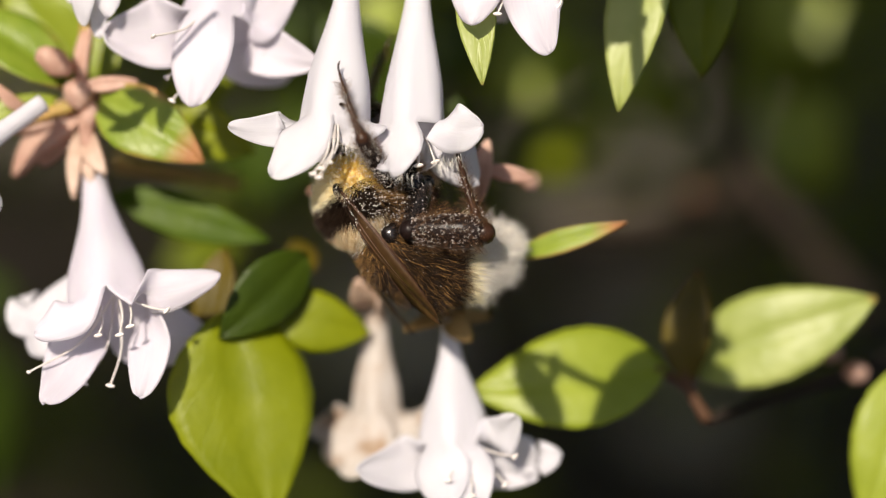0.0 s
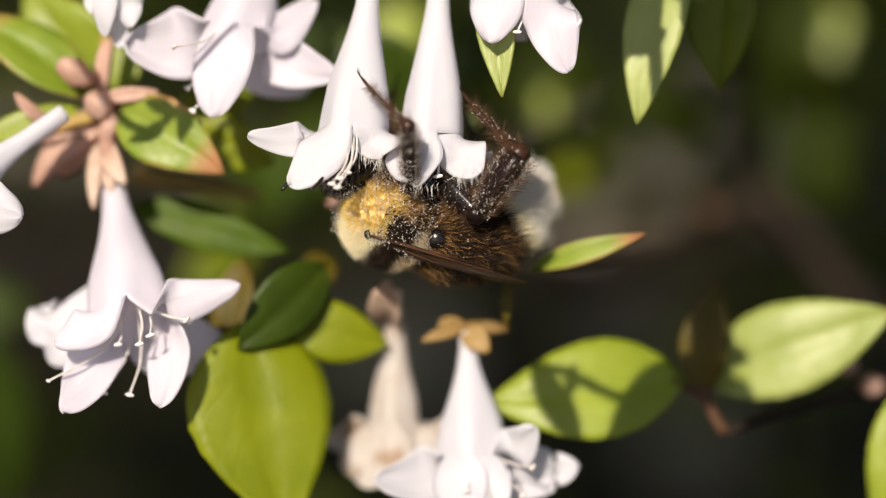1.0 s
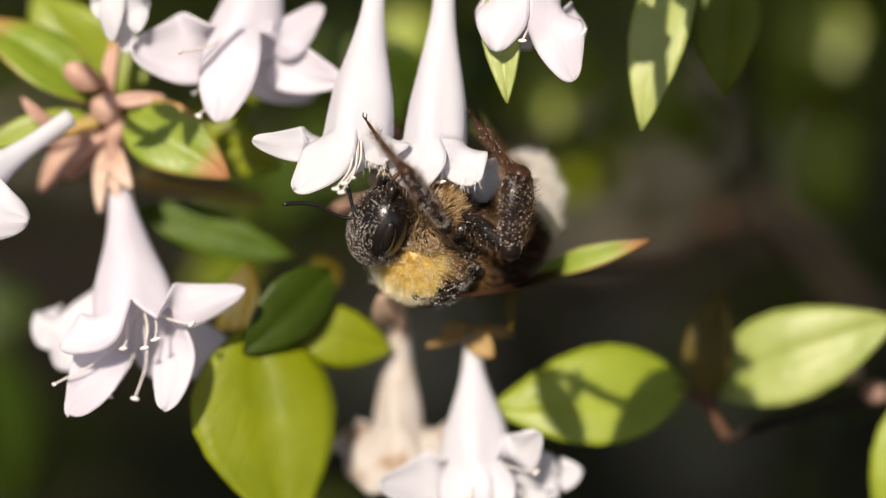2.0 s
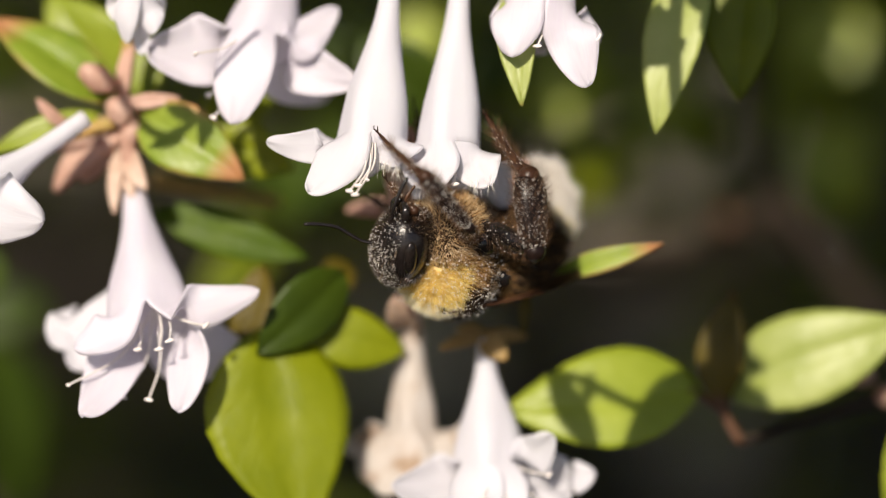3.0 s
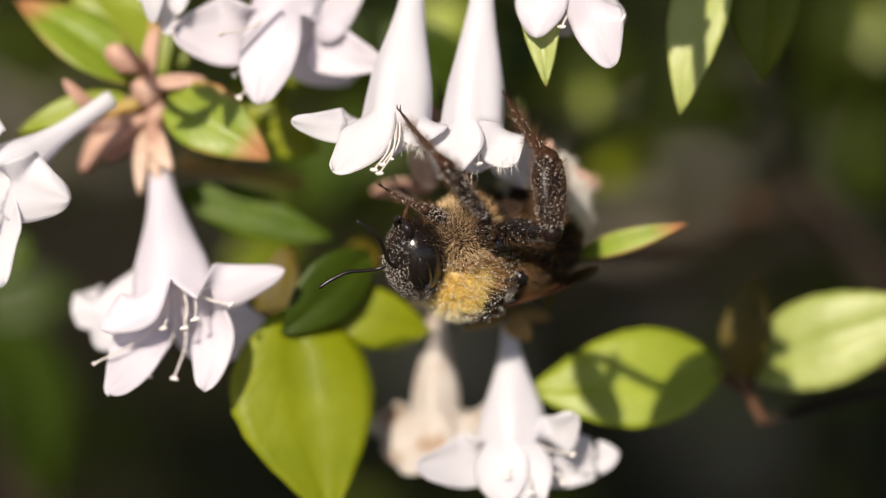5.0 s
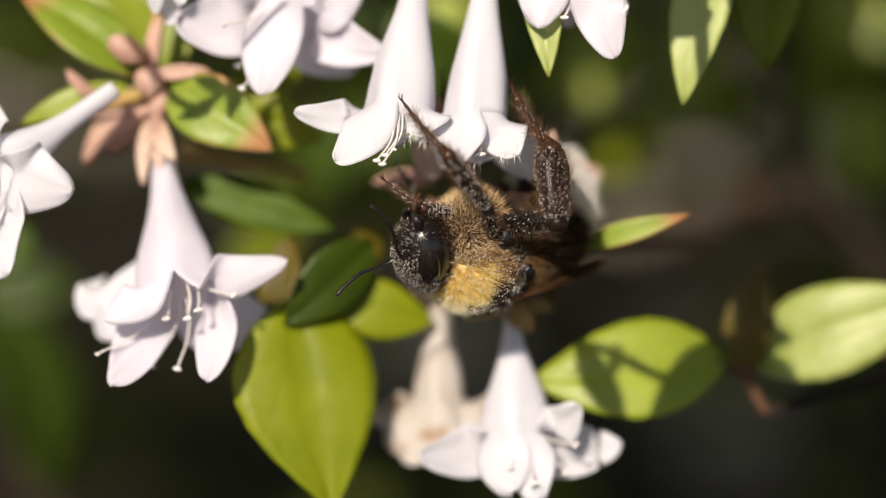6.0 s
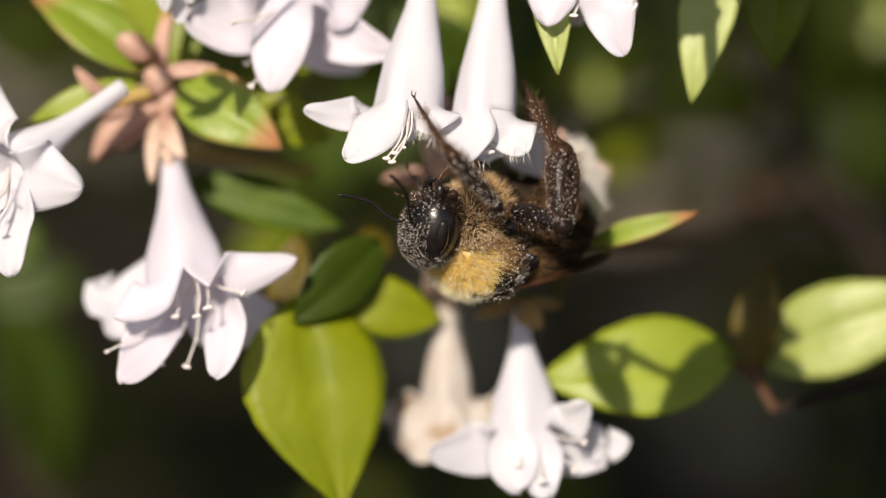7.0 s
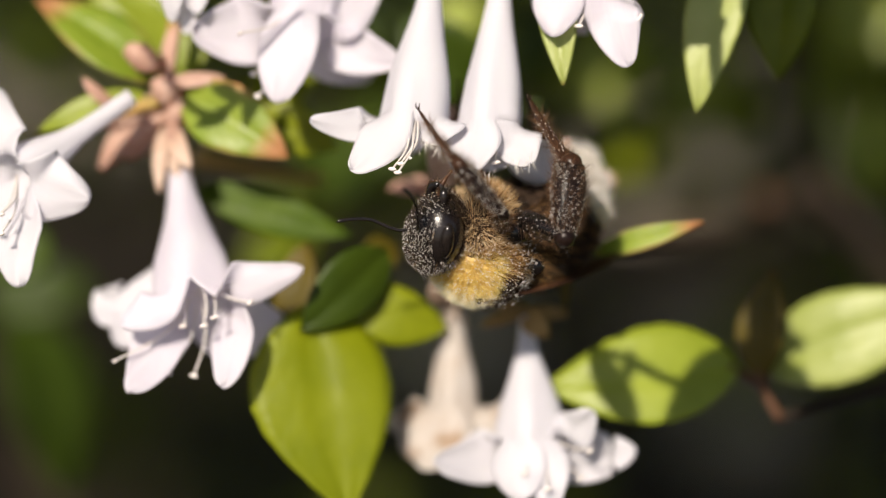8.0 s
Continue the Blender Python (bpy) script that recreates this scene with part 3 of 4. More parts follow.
# a twig out of view, added so that its leaves dapple the ones below
SHADE_LEAF = "unseen leaf added to cast dappled shade"
over = [at(-9.7, -46.0, 41.0), at(-6.7, -46.3, 40.2), at(-2.1, -47.0, 38.2), at(3.0, -47.0, 38.2), at(6.3, -26.2, 49.6), at(8.1, -21.3, 57.7)]
twig(over, (0.35, 0.6), TWIG, "unseen twig added to carry shading leaves")
for a, b, w in ((at(-8.8, -45.8, 41.4), at(-5.3, -48.6, 33.9), 1.25), (at(3.2, -45.6, 42.0), at(-3.4, -48.5, 34.1), 2.6), (at(3.0, -46.4, 39.8), at(-1.0, -47.0, 38.2), 1.1), (at(-5.9, -46.0, 40.8), at(-6.2, -47.0, 38.2), 0.5),
                (at(4.9, -45.9, 41.4), at(7.0, -47.3, 37.5), 1.2), (at(4.4, -45.3, 43.0), at(6.8, -45.6, 42.2), 0.8),
                (at(7.2, -26.3, 49.2), at(4.0, -26.9, 47.4), 0.9), (at(6.8, -24.9, 50.5), at(2.8, -25.6, 48.5), 1.5), (at(7.4, -24.0, 52.8), at(9.9, -25.0, 50.1), 1.0),
                (at(5.5, -24.5, 51.6), at(3.3, -26.7, 45.5), 1.2), (at(12.5, -21.5, 53.0), at(11.5, -24.9, 43.5), 2.6), (at(5.2, -40.5, 45.9), at(4.6, -44.3, 35.5), 1.1)):
    leaf(a, b, w, LEAF, SHADE_LEAF)

# a second unseen twig, added to shadow the red-tipped leaf
over = [at(-22.4, -21.8, 45.6), at(-26.0, -22.4, 41.3), at(-28.7, -22.4, 38.6), at(-31.6, -22.1, 39.4), at(-35.0, -20.4, 44.2)]
twig(over, (0.2, 0.45), TWIG, "unseen twig added to carry shading leaves")
for a, b, w in ((at(-26.0, -22.4, 41.3), at(-27.3, -23.6, 37.9), 0.7), (at(-28.3, -22.3, 38.8), at(-31.0, -22.8, 37.6), 0.7), (at(-27.7, -22.8, 40.1), at(-30.2, -22.4, 41.3), 0.6)):
    leaf(a, b, w, LEAF, SHADE_LEAF)

# leaves deeper in the shrub, many in greens darkened for shade
DEEP = "green abelia leaf deep in the shrub"
for a, b, w, m in ((at(-2.9, 27.1, 10.2), at(3.5, 26.2, 1.9), 3.4, LEAF_SHADED), (at(7.1, 93.8, -5.4), at(12.2, 93.5, -18.1), 4.6, LEAF_OLIVE_SHADED), (at(12.1, 67.2, -8.4), at(21.0, 69.3, -2.6), 4.2, LEAF),
                   (at(-47.6, 87.1, -6.2), at(-38.5, 89.6, -11.2), 4.2, LEAF), (at(-8.2, 69.7, -13.2), at(-14.1, 71.7, -19.3), 4.0, LEAF_SHADED), (at(-19.2, 86.5, -25.5), at(-10.2, 91.3, -23.9), 3.6, LEAF_OLIVE_SHADED),
                   (at(28.0, 65.7, -6.7), at(30.5, 65.9, -12.0), 2.4, LEAF_OLIVE_SHADED), (at(36.7, 75.9, -7.9), at(37.8, 73.3, -15.0), 2.8, LEAF), (at(46.2, 80.6, -0.8), at(40.7, 79.7, -9.0), 5.0, LEAF),
                   (at(-32.2, 22.9, -7.3), at(-37.3, 21.9, -9.9), 3.0, LEAF_SHADED), (at(-8.9, 62.9, -2.5), at(-4.6, 64.6, 2.1), 3.0, LEAF_SHADED), (at(10.8, 64.3, -4.6), at(6.4, 65.8, -0.5), 3.6, LEAF_SHADED),
                   (at(-1.4, 69.5, -13.8), at(-9.5, 74.1, -12.8), 4.0, LEAF_SHADED), (at(-5.5, 77.4, -21.2), at(-13.4, 82.4, -19.1), 4.5, LEAF_SHADED), (at(-19.3, 55.7, -22.5), at(-12.4, 60.7, -20.3), 2.4, LEAF_OLIVE_SHADED),
                   (at(-3.7, 14.1, -5.1), at(-6.4, 12.7, -6.0), 1.5, LEAF_RUST), (at(7.4, 20.1, 5.4), at(7.9, 19.4, 3.7), 0.9, LEAF_SHADED), (at(14.5, 72.4, -5.8), at(22.5, 71.6, -7.9), 4.0, LEAF_OLIVE_SHADED), (at(6.8, 84.7, -1.3), at(-0.8, 86.7, -7.3), 4.5, LEAF_OLIVE_SHADED), (at(40.4, 76.2, -12.8), at(47.8, 75.5, -20.6), 4.5, LEAF), (at(39.3, 87.6, -5.0), at(45.1, 90.0, -15.8), 4.5, LEAF_OLIVE_SHADED), (at(23.0, 78.0, -7.9), at(30.2, 78.1, -13.4), 4.2, LEAF), (at(-9.1, 102.2, -11.5), at(-1.5, 103.9, -18.6), 5.0, LEAF_OLIVE_SHADED), (at(-47.4, 89.6, -16.9), at(-52.4, 90.7, -25.7), 4.0, LEAF_OLIVE_SHADED)):
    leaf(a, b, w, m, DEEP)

# rosy buds and dry scraps deeper in the shrub
for place, size, material, words in ((at(35.9, 11.3, -12.7), 0.9, SEPAL_ROSE, "rosy abelia bud on a thin twig"), (at(38.2, 11.7, -14.7), 0.8, SEPAL_ROSE, "rosy abelia bud on a thin twig"),
                                     (at(31.8, 63.7, -17.9), 1.0, TWIG, "dry tan bud scale in the shade"), (at(12.7, 13.1, 0.9), 0.6, SEPAL_ROSE, "rosy abelia bud on a thin twig")):
    bm = bmesh.new()
    blob(bm, place, (size * 1.2, size, size), rough=0.25)
    lone("bud", bm, material, place, words, "bud", "buds")
twig([at(34.7, 73.2, -3.6), at(35.9, 73.0, -10.1), at(37.2, 68.3, -17.0), at(43.0, 70.0, -24.2), at(50.5, 72.8, -34.0)], (1.2, 1.8), BARK, "dark bent stem deep in the shrub", name="stem")
twig([at(37.2, 68.3, -17.0), at(34.1, 68.5, -20.0), at(27.4, 69.0, -22.2), at(18.6, 74.0, -24.5)], (1.0, 0.8), BARK, "dark bent stem deep in the shrub", name="stem")

# twigs
twig([at(-19.6, 19.4, 0.6), at(-14.6, 19.1, -0.3), at(-9.7, 19.8, -1.3)], (0.7, 0.5), TWIG_GREEN, "olive young twig behind the flowers")
twig([at(26.0, 5.9, -16.0), at(24.7, 6.6, -13.9), at(24.2, 7.2, -12.3)], (0.5, 0.3), TWIG, "dark brown twig tip")
twig([at(-24.8, 11.5, 6.7), at(-22.9, 11.2, 7.4), at(-21.1, 11.6, 8.6), at(-20.3, 13.7, 14.2), at(-19.4, 16.9, 23.0)], (0.5, 0.6), TWIG_GREEN, "young green and red twig")
twig([at(26.0, 5.9, -16.0), at(31.2, 11.9, -16.9), at(42.1, 17.5, -16.1)], (0.4, 0.6), BARK, "thin dark twig of the shrub")

# ---- ground and the shrub round the flowers ----
bm = bmesh.new()
rows = []
for i in range(81):
    y = -300 + 60 * 1.09 ** i if i else -60000
    rows.append([Vector((x, y, 6 * noise.noise(Vector((x, y, 0)) * 0.01))) for x in
                 [math.copysign(40 * 1.13 ** abs(j) - 40, j) for j in range(-55, 56)]])
sheet(bm, rows)
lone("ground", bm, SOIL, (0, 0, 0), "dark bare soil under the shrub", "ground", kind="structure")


def small_leaf(bm, layer, p, way, up, size, half):
    """One folded blade of the joined foliage."""
    up, side = square_to(way, up)
    way = way.normalized() * size
    spine = [p, p + way * 0.33 + up * size * 0.05, p + way * 0.7 + up * size * 0.05, p + way]
    edge = [half * 0.9, half * 0.8]
    verts = [bm.verts.new(q) for q in spine]
    for sign in (-1, 1):
        a = bm.verts.new(spine[1] + side * sign * edge[0] + up * half * 0.2)
        b = bm.verts.new(spine[2] + side * sign * edge[1] + up * half * 0.2)
        for ring, uvs in (((verts[0], verts[1], a), ((0, 0.5), (0.33, 0.5), (0.33, 0.5 + sign * 0.4))),
                          ((verts[1], verts[2], b, a), ((0.33, 0.5), (0.7, 0.5), (0.7, 0.5 + sign * 0.4), (0.33, 0.5 + sign * 0.4))),
                          ((verts[2], verts[3], b), ((0.7, 0.5), (1, 0.5), (0.7, 0.5 + sign * 0.4)))):
            face = bm.faces.new(ring)
            for loop, uv in zip(face.loops, uvs):
                loop[layer].uv = uv


def crown(p):
    """The rounded outline of the shrub, uneven, with the hollow under its eaves left open."""
    d = Vector((p.x / 640, (p.y - 620) / 640, (p.z - 250) / 330))
    return d.length < 0.86 + 0.22 * noise.noise(p * 0.006) and (p.z > 292 or p.y > 760 or abs(p.x) > 230 + 0.1 * p.y)


def foliage(name, count, box, size, material, label, seed, thin=0.0, inside=None):
    rng = random.Random(seed)
    bm = bmesh.new()
    layer = bm.loops.layers.uv.verify()
    made = 0
    while made < count:
        p = Vector([rng.uniform(a, b) for a, b in box])
        if noise.noise(p * 0.012) < thin or (inside and not inside(p)):
            continue
        made += 1
        way = Vector((rng.gauss(0, 1), rng.gauss(0, 1), rng.gauss(-0.3, 0.6)))
        length = rng.uniform(*size)
        small_leaf(bm, layer, p, way, Vector((rng.gauss(0, 0.5), rng.gauss(-0.3, 0.5), 1)), length, length * rng.uniform(0.2, 0.28))
    return lone(name, bm, material, (0, 0, 0), label, "foliage", kind="stuff")


# shrub crown over and behind the flowers, mostly unseen, added to shade the ground
foliage("shrub_foliage", 13000, ((-660, 660), (14, 1280), (30, 600)), (18, 32), LEAF, "green shrub crown, mostly unseen, added for shade", 3, 0.05, crown)
# leaves just above the view, added to shade the deep leaves
foliage("shrub_foliage", 5600, ((-190, 190), (17, 260), (292, 345)), (14, 26), LEAF, "unseen close leaves added overhead for shade", 9, -0.2)
foliage("shrub_foliage", 900, ((-260, 260), (150, 420), (60, 300)), (14, 28), LEAF_OLIVE_SHADED, "leaves deep in the shrub, green darkened for shade", 5, 0.05)

for (x, y), size in (((74, 755), 20), ((126, 776), 42), ((-1, 580), 26), ((93, 523), 18), ((-160, 841), 46), ((-64, 745), 20), ((82, 580), 16)):
    bm = bmesh.new()
    blob(bm, Vector((x, y, size * 0.25)), (size * 1.2, size, size * 0.6), rough=0.35)
    lone("stone", bm, STONE, (x, y, size * 0.25), "rounded grey stone lying on the soil", "stone", "stones")
rng = random.Random(11)
for k in range(5):
    x, y = rng.uniform(-120, 150), rng.uniform(90, 260)
    foot = Vector((x, y, 0))
    twig([foot, foot + Vector((rng.gauss(0, 20), rng.gauss(0, 15), 150)), foot + Vector((rng.gauss(0, 60), rng.gauss(0, 30), 330))],
         (3.0, 1.4), BARK, "thin dark stem of the shrub", name="stem")

# ---- bumblebee: x forward, y to its left, z to its back; the thorax is at the origin ----
bee = new("bumblebee")
bee.empty_display_size = 0.001
tagged(bee, "furry bumblebee with a golden collar and a white tail", "bumblebee")


def solid(name, bm, material, parent, label=""):
    return part(name, bm, material, parent, label, local=True)


def fur(name, hairs, material, parent, label="", unit=BODY):
    """Tapered hairs, each (root, direction, length, half width), as one mesh."""
    rng = random.Random(len(hairs))
    verts, faces = [], []
    for root, way, length, half in hairs:
        way = Vector(way).normalized()
        side = way.cross(Vector((rng.gauss(0, 1), rng.gauss(0, 1), rng.gauss(0, 1)))).normalized()
        lean = side.cross(way) * length * rng.uniform(-0.22, 0.22)
        mid = root + way * length * 0.5 + lean * 0.3
        k = len(verts)
        verts += [root - side * half, root + side * half, mid - side * half * 0.75, mid + side * half * 0.75, root + way * length + lean]
        faces += [(k, k + 1, k + 3, k + 2), (k + 2, k + 3, k + 4)]
    mesh = bpy.data.meshes.new(name)
    mesh.from_pydata([metres(v * unit) for v in verts], [], faces)
    mesh.materials.append(material)
    ob = new(name, mesh)
    ob.parent = parent
    return tagged(ob, label, kind="stuff")


def specks(name, places, size, parent, rng):
    """Pollen grains."""
    verts, faces = [], []
    for p in places:
        k = len(verts)
        r = size * rng.uniform(0.45, 1.45)
        verts += [p + Vector(d) * r for d in ((1, 0, 0), (-1, 0, 0), (0, 1, 0), (0, -1, 0), (0, 0, 1), (0, 0, -1))]
        faces += [(k + a, k + b, k + c) for a, b, c in ((0, 2, 4), (2, 1, 4), (1, 3, 4), (3, 0, 4), (2, 0, 5), (1, 2, 5), (3, 1, 5), (0, 3, 5))]
    mesh = bpy.data.meshes.new(name)
    mesh.from_pydata([body(v) for v in verts], [], faces)
    mesh.materials.append(POLLEN)
    ob = new(name, mesh)
    ob.parent = parent
    return tagged(ob, "scattered pale pollen grains", kind="stuff")


def sphere_dir(rng):
    z, q = rng.uniform(-1, 1), rng.uniform(0, 2 * math.pi)
    r = math.sqrt(1 - z * z)
    return Vector((r * math.cos(q), r * math.sin(q), z))


rng = random.Random(21)
THORAX = Vector((2.85, 3.0, 2.8))
bm = bmesh.new()
blob(bm, Vector(), THORAX, rings=20, sides=28)
thorax = solid("thorax", bm, UNDERCOAT, bee)
coat = {"gold": [], "black": [], "cream": [], "brown": [], "tan": []}
grains = []
for k in range(76000):
    d = sphere_dir(rng)
    edge = 0.09 * noise.noise(d * 3.1) + rng.gauss(0, 0.05)
    root = Vector((d.x * THORAX.x, d.y * THORAX.y, d.z * THORAX.z)) * 0.98
    long = 1.0
    if d.x > 0.17 + edge and d.z > -0.45 + edge:
        kind, long = ("gold" if d.z < 0.45 + 2 * edge else "cream"), 0.78
    elif d.z > -0.02 + edge:
        kind = "black" if d.x > -0.42 + edge else ("cream" if rng.random() < 0.25 else "tan")
        long = 0.9
    elif d.x < -0.25 + edge:
        kind = "black" if rng.random() < 0.7 else "brown"
    elif d.z > -0.75 + edge:
        kind = ("brown" if rng.random() < 0.8 else "tan") if rng.random() < 0.82 else "black"
    else:
        kind = "tan" if rng.random() < 0.8 else "brown"
    tuft = noise.noise_vector(d * 7.0) * 0.45
    way = d + Vector((-0.35, 0, -0.05)) + tuft + Vector((rng.gauss(0, 0.13), rng.gauss(0, 0.13), rng.gauss(0, 0.13)))
    coat[kind].append((root, way, rng.uniform(0.4, 1.12) * long, rng.uniform(0.008, 0.014)))
    if rng.random() < 0.05 + 0.09 * max(0.0, noise.noise(d * 4.0 + Vector((3, 0, 0)))) and d.z < 0.6:
        grains.append(root + way.normalized() * rng.uniform(0.4, 1.1))
fur("collar_fur", coat["gold"], FUR_GOLD, thorax, "golden yellow collar fur")
fur("back_fur", coat["black"], FUR_BLACK, thorax, "black band of fur between the wings")
fur("scutellum_fur", coat["cream"], FUR_CREAM, thorax, "pale cream fur")
fur("flank_fur", coat["brown"], FUR_BROWN, thorax, "brown flank fur")
fur("breast_fur", coat["tan"], FUR_TAN, thorax, "tan breast fur")
specks("pollen", grains, 0.040, thorax, rng)
# pale skin under the collar
bm = bmesh.new()
blob(bm, Vector(), THORAX * 1.012, rings=24, sides=32)
for v in [v for v in bm.verts if v.co.z < -0.42 * THORAX.z or v.co.x < 0.27 * THORAX.x]:
    bm.verts.remove(v)
solid("collar_skin", bm, SKIN_GOLD, thorax, "golden underfur of the collar")
# breast between the legs
BREAST, MOUND = Vector((0.0, 0, -2.4)), Vector((2.9, 2.4, 2.6))
bm = bmesh.new()
blob(bm, BREAST, MOUND, rings=14, sides=20)
breast = solid("breast", bm, UNDERCOAT, bee)
hairs = []
for k in range(15000):
    d = sphere_dir(rng)
    root = BREAST + Vector((d.x * MOUND.x, d.y * MOUND.y, d.z * MOUND.z))
    hairs.append((root, d + Vector((-0.25, rng.gauss(0, 0.2), rng.gauss(0, 0.2))), rng.uniform(0.35, 0.9), rng.uniform(0.008, 0.014)))
fur("breast_fur", [h for k, h in enumerate(hairs) if h[0].x > 0.7 or (h[0].x > -1 and k % 2)], FUR_TAN, breast, "tan breast fur")
fur("belly_fur", [h for k, h in enumerate(hairs) if -1 < h[0].x <= 0.7 and k % 2 == 0], FUR_BROWN, breast, "brown fur between the legs")
fur("belly_fur", [h for h in hairs if h[0].x <= -1], FUR_BLACK, breast, "black fur between the legs")


def belly(s, q, k=1.0):
    """A point of the curled abdomen: s from waist to tail, q round it (0: its back)."""
    start, bend, length = radians(14), radians(92), 9.5
    bent = start + bend * s
    r = length / bend
    c = Vector((-r * (math.sin(bent) - math.sin(start)), 0, -r * (math.cos(start) - math.cos(bent))))
    out = Vector((-math.sin(bent), 0, math.cos(bent)))
    size = 3.35 * (math.sin(math.pi * (0.13 + 0.87 * s) ** 0.9)) ** 0.62 if s < 1 else 0.05
    size *= (1 + 0.025 * math.sin(s * 6 * 2 * math.pi)) * (1 - 0.16 * max(0.0, s - 0.5))
    return c + (out * math.cos(q) * 0.94 + Vector((0, 1, 0)) * math.sin(q)) * size * k


bm = bmesh.new()
sheet(bm, [[belly(i / 40, 2 * math.pi * j / 32) for j in range(32)] for i in range(41)], closed=True)
abdomen = solid("abdomen", bm, UNDERCOAT, bee)
bm = bmesh.new()
sheet(bm, [[belly(0.61 + 0.35 * i / 16, -2.1 + 4.2 * j / 24, 1.012) for j in range(25)] for i in range(17)])
solid("tail_skin", bm, SKIN_PALE, abdomen, "pale underfur of the tail")
coat = {"brown": [], "black": [], "white": [], "cream": []}
grains = []
for k in range(44000):
    s, q = rng.uniform(0.03, 0.985), rng.uniform(-2.7, 2.7)
    root = belly(s, q)
    out = (root - belly(s, q, 0.5)).normalized()
    back = (belly(min(s + 0.03, 1), q) - root).normalized()
    edge = rng.gauss(0, 0.015)
    length = rng.uniform(0.6, 1.2) * (0.65 + 0.7 * ((s * 6) % 1.0))
    if s < 0.14 + edge:
        kind = "brown" if rng.random() < 0.45 else "black"
    elif s < 0.60 + edge:
        kind = "black" if rng.random() < 0.86 else "brown"
    elif s < 0.66 + edge:
        kind = "cream"
    elif s < 0.965 + edge:
        kind = "white"
        length *= 1.3
    else:
        kind, length = "black", length * 0.4
    if abs(q) > 2.15 and kind == "white" and rng.random() < 0.7:
        kind = "black"
        length *= 0.5
    coat[kind].append((root, out * 0.75 + back * 0.8 + Vector((rng.gauss(0, 0.2), rng.gauss(0, 0.2), rng.gauss(0, 0.2))), length, rng.uniform(0.009, 0.016)))
    if rng.random() < 0.012 and s < 0.5:
        grains.append(root + out * rng.uniform(0.1, 0.6))
fur("waist_fur", coat["brown"], FUR_BROWN, abdomen, "brown fur at the waist")
fur("belt_fur", coat["black"], FUR_BLACK, abdomen, "black-brown belt of fur")
fur("tail_edge_fur", coat["cream"], FUR_CREAM, abdomen, "cream edge of the tail")
fur("tail_fur", coat["white"], FUR_WHITE, abdomen, "fluffy white tail fur")
specks("pollen", grains, 0.035, abdomen, rng)

WAIST = Vector((-2.0, 0, -0.5))

# head, built round the neck
NECK = Vector((2.2, 0, -1.5))
HEAD = Vector((1.75, 2.05, 2.55))
MID = Vector((1.75, 0, -0.35))
bm = bmesh.new()
blob(bm, MID, HEAD, Euler((0, radians(-8), 0)).to_matrix(), rings=18, sides=24)
head = solid("head", bm, CHITIN, bee, "black head dusted with pollen")
for sign in (-1, 1):
    bm = bmesh.new()
    blob(bm, MID + Vector((0.3, sign * 1.84, 0.1)), (0.50, 0.42, 1.18), Euler((0, radians(-14), radians(sign * 12))).to_matrix(), rings=16, sides=18)
    solid("eye", bm, EYE, head, "glossy black compound eye")
    bm = bmesh.new()
    tube(bm, curve([MID + Vector((0.7, sign * 0.8, -1.9)), MID + Vector((0.9, sign * 0.75, -2.7)), MID + Vector((0.9, sign * 0.15, -3.1))]), [0.3] * 7 + [0.28, 0.25, 0.22, 0.19, 0.16, 0.12][:6], 8)
    solid("mandible", bm, CHITIN, head, "shiny black mandible")
bm = bmesh.new()
tube(bm, curve([MID + Vector((0.6, 0, -2.2)), MID + Vector((0.7, 0, -3.2)), MID + Vector((0.3, 0, -4.2))]), [0.2] * 5 + [0.16] * 4 + [0.09] * 4, 8)
solid("tongue_sheath", bm, CHITIN_BROWN, head, "brown tongue sheath")
coat = {"black": [], "grey": []}
grains = []
for k in range(11000):
    d = sphere_dir(rng)
    if abs(d.y) > 0.74 and abs(d.z) < 0.6:
        continue
    root = MID + Vector((d.x * HEAD.x, d.y * HEAD.y, d.z * HEAD.z))
    way = d + Vector((0.1, 0, 0.25)) + Vector((rng.gauss(0, 0.3), rng.gauss(0, 0.3), rng.gauss(0, 0.3)))
    coat["grey" if rng.random() < 0.03 else "black"].append((root, way, rng.uniform(0.2, 0.6), rng.uniform(0.008, 0.013)))
    if rng.random() < (0.85 if d.z + 0.4 * d.x > 0.3 else 0.32) * (1 + 1.2 * noise.noise(d * 5.0)) and d.x + 0.8 * d.z > -0.2:
        grains.append(root + d * rng.uniform(0.0, 0.35))
fur("face_fur", coat["black"], FUR_BLACK, head, "short black face fur")
fur("crown_fur", coat["grey"], FUR_TAN, head, "greyish hairs on the face")
specks("pollen", grains[::2], 0.034, head, rng)


def feeler(sign):
    bm = bmesh.new()
    line = curve([Vector((0, 0, 0)), Vector((0.9, sign * 0.15, 0.25)), Vector((1.7, sign * 0.2, 0.15)), Vector((2.9, sign * 0.25, -0.1)), Vector((4.2, sign * 0.2, 0.1)), Vector((5.0, sign * 0.1, 0.35))], 5)
    tube(bm, line, [0.12 if i < 9 else (0.14 if i % 2 else 0.12) for i in range(len(line) - 1)] + [0.06], 8)
    return solid("antenna", bm, CHITIN, head, "dark jointed antenna")


feelers = [feeler(-1), feeler(1)]


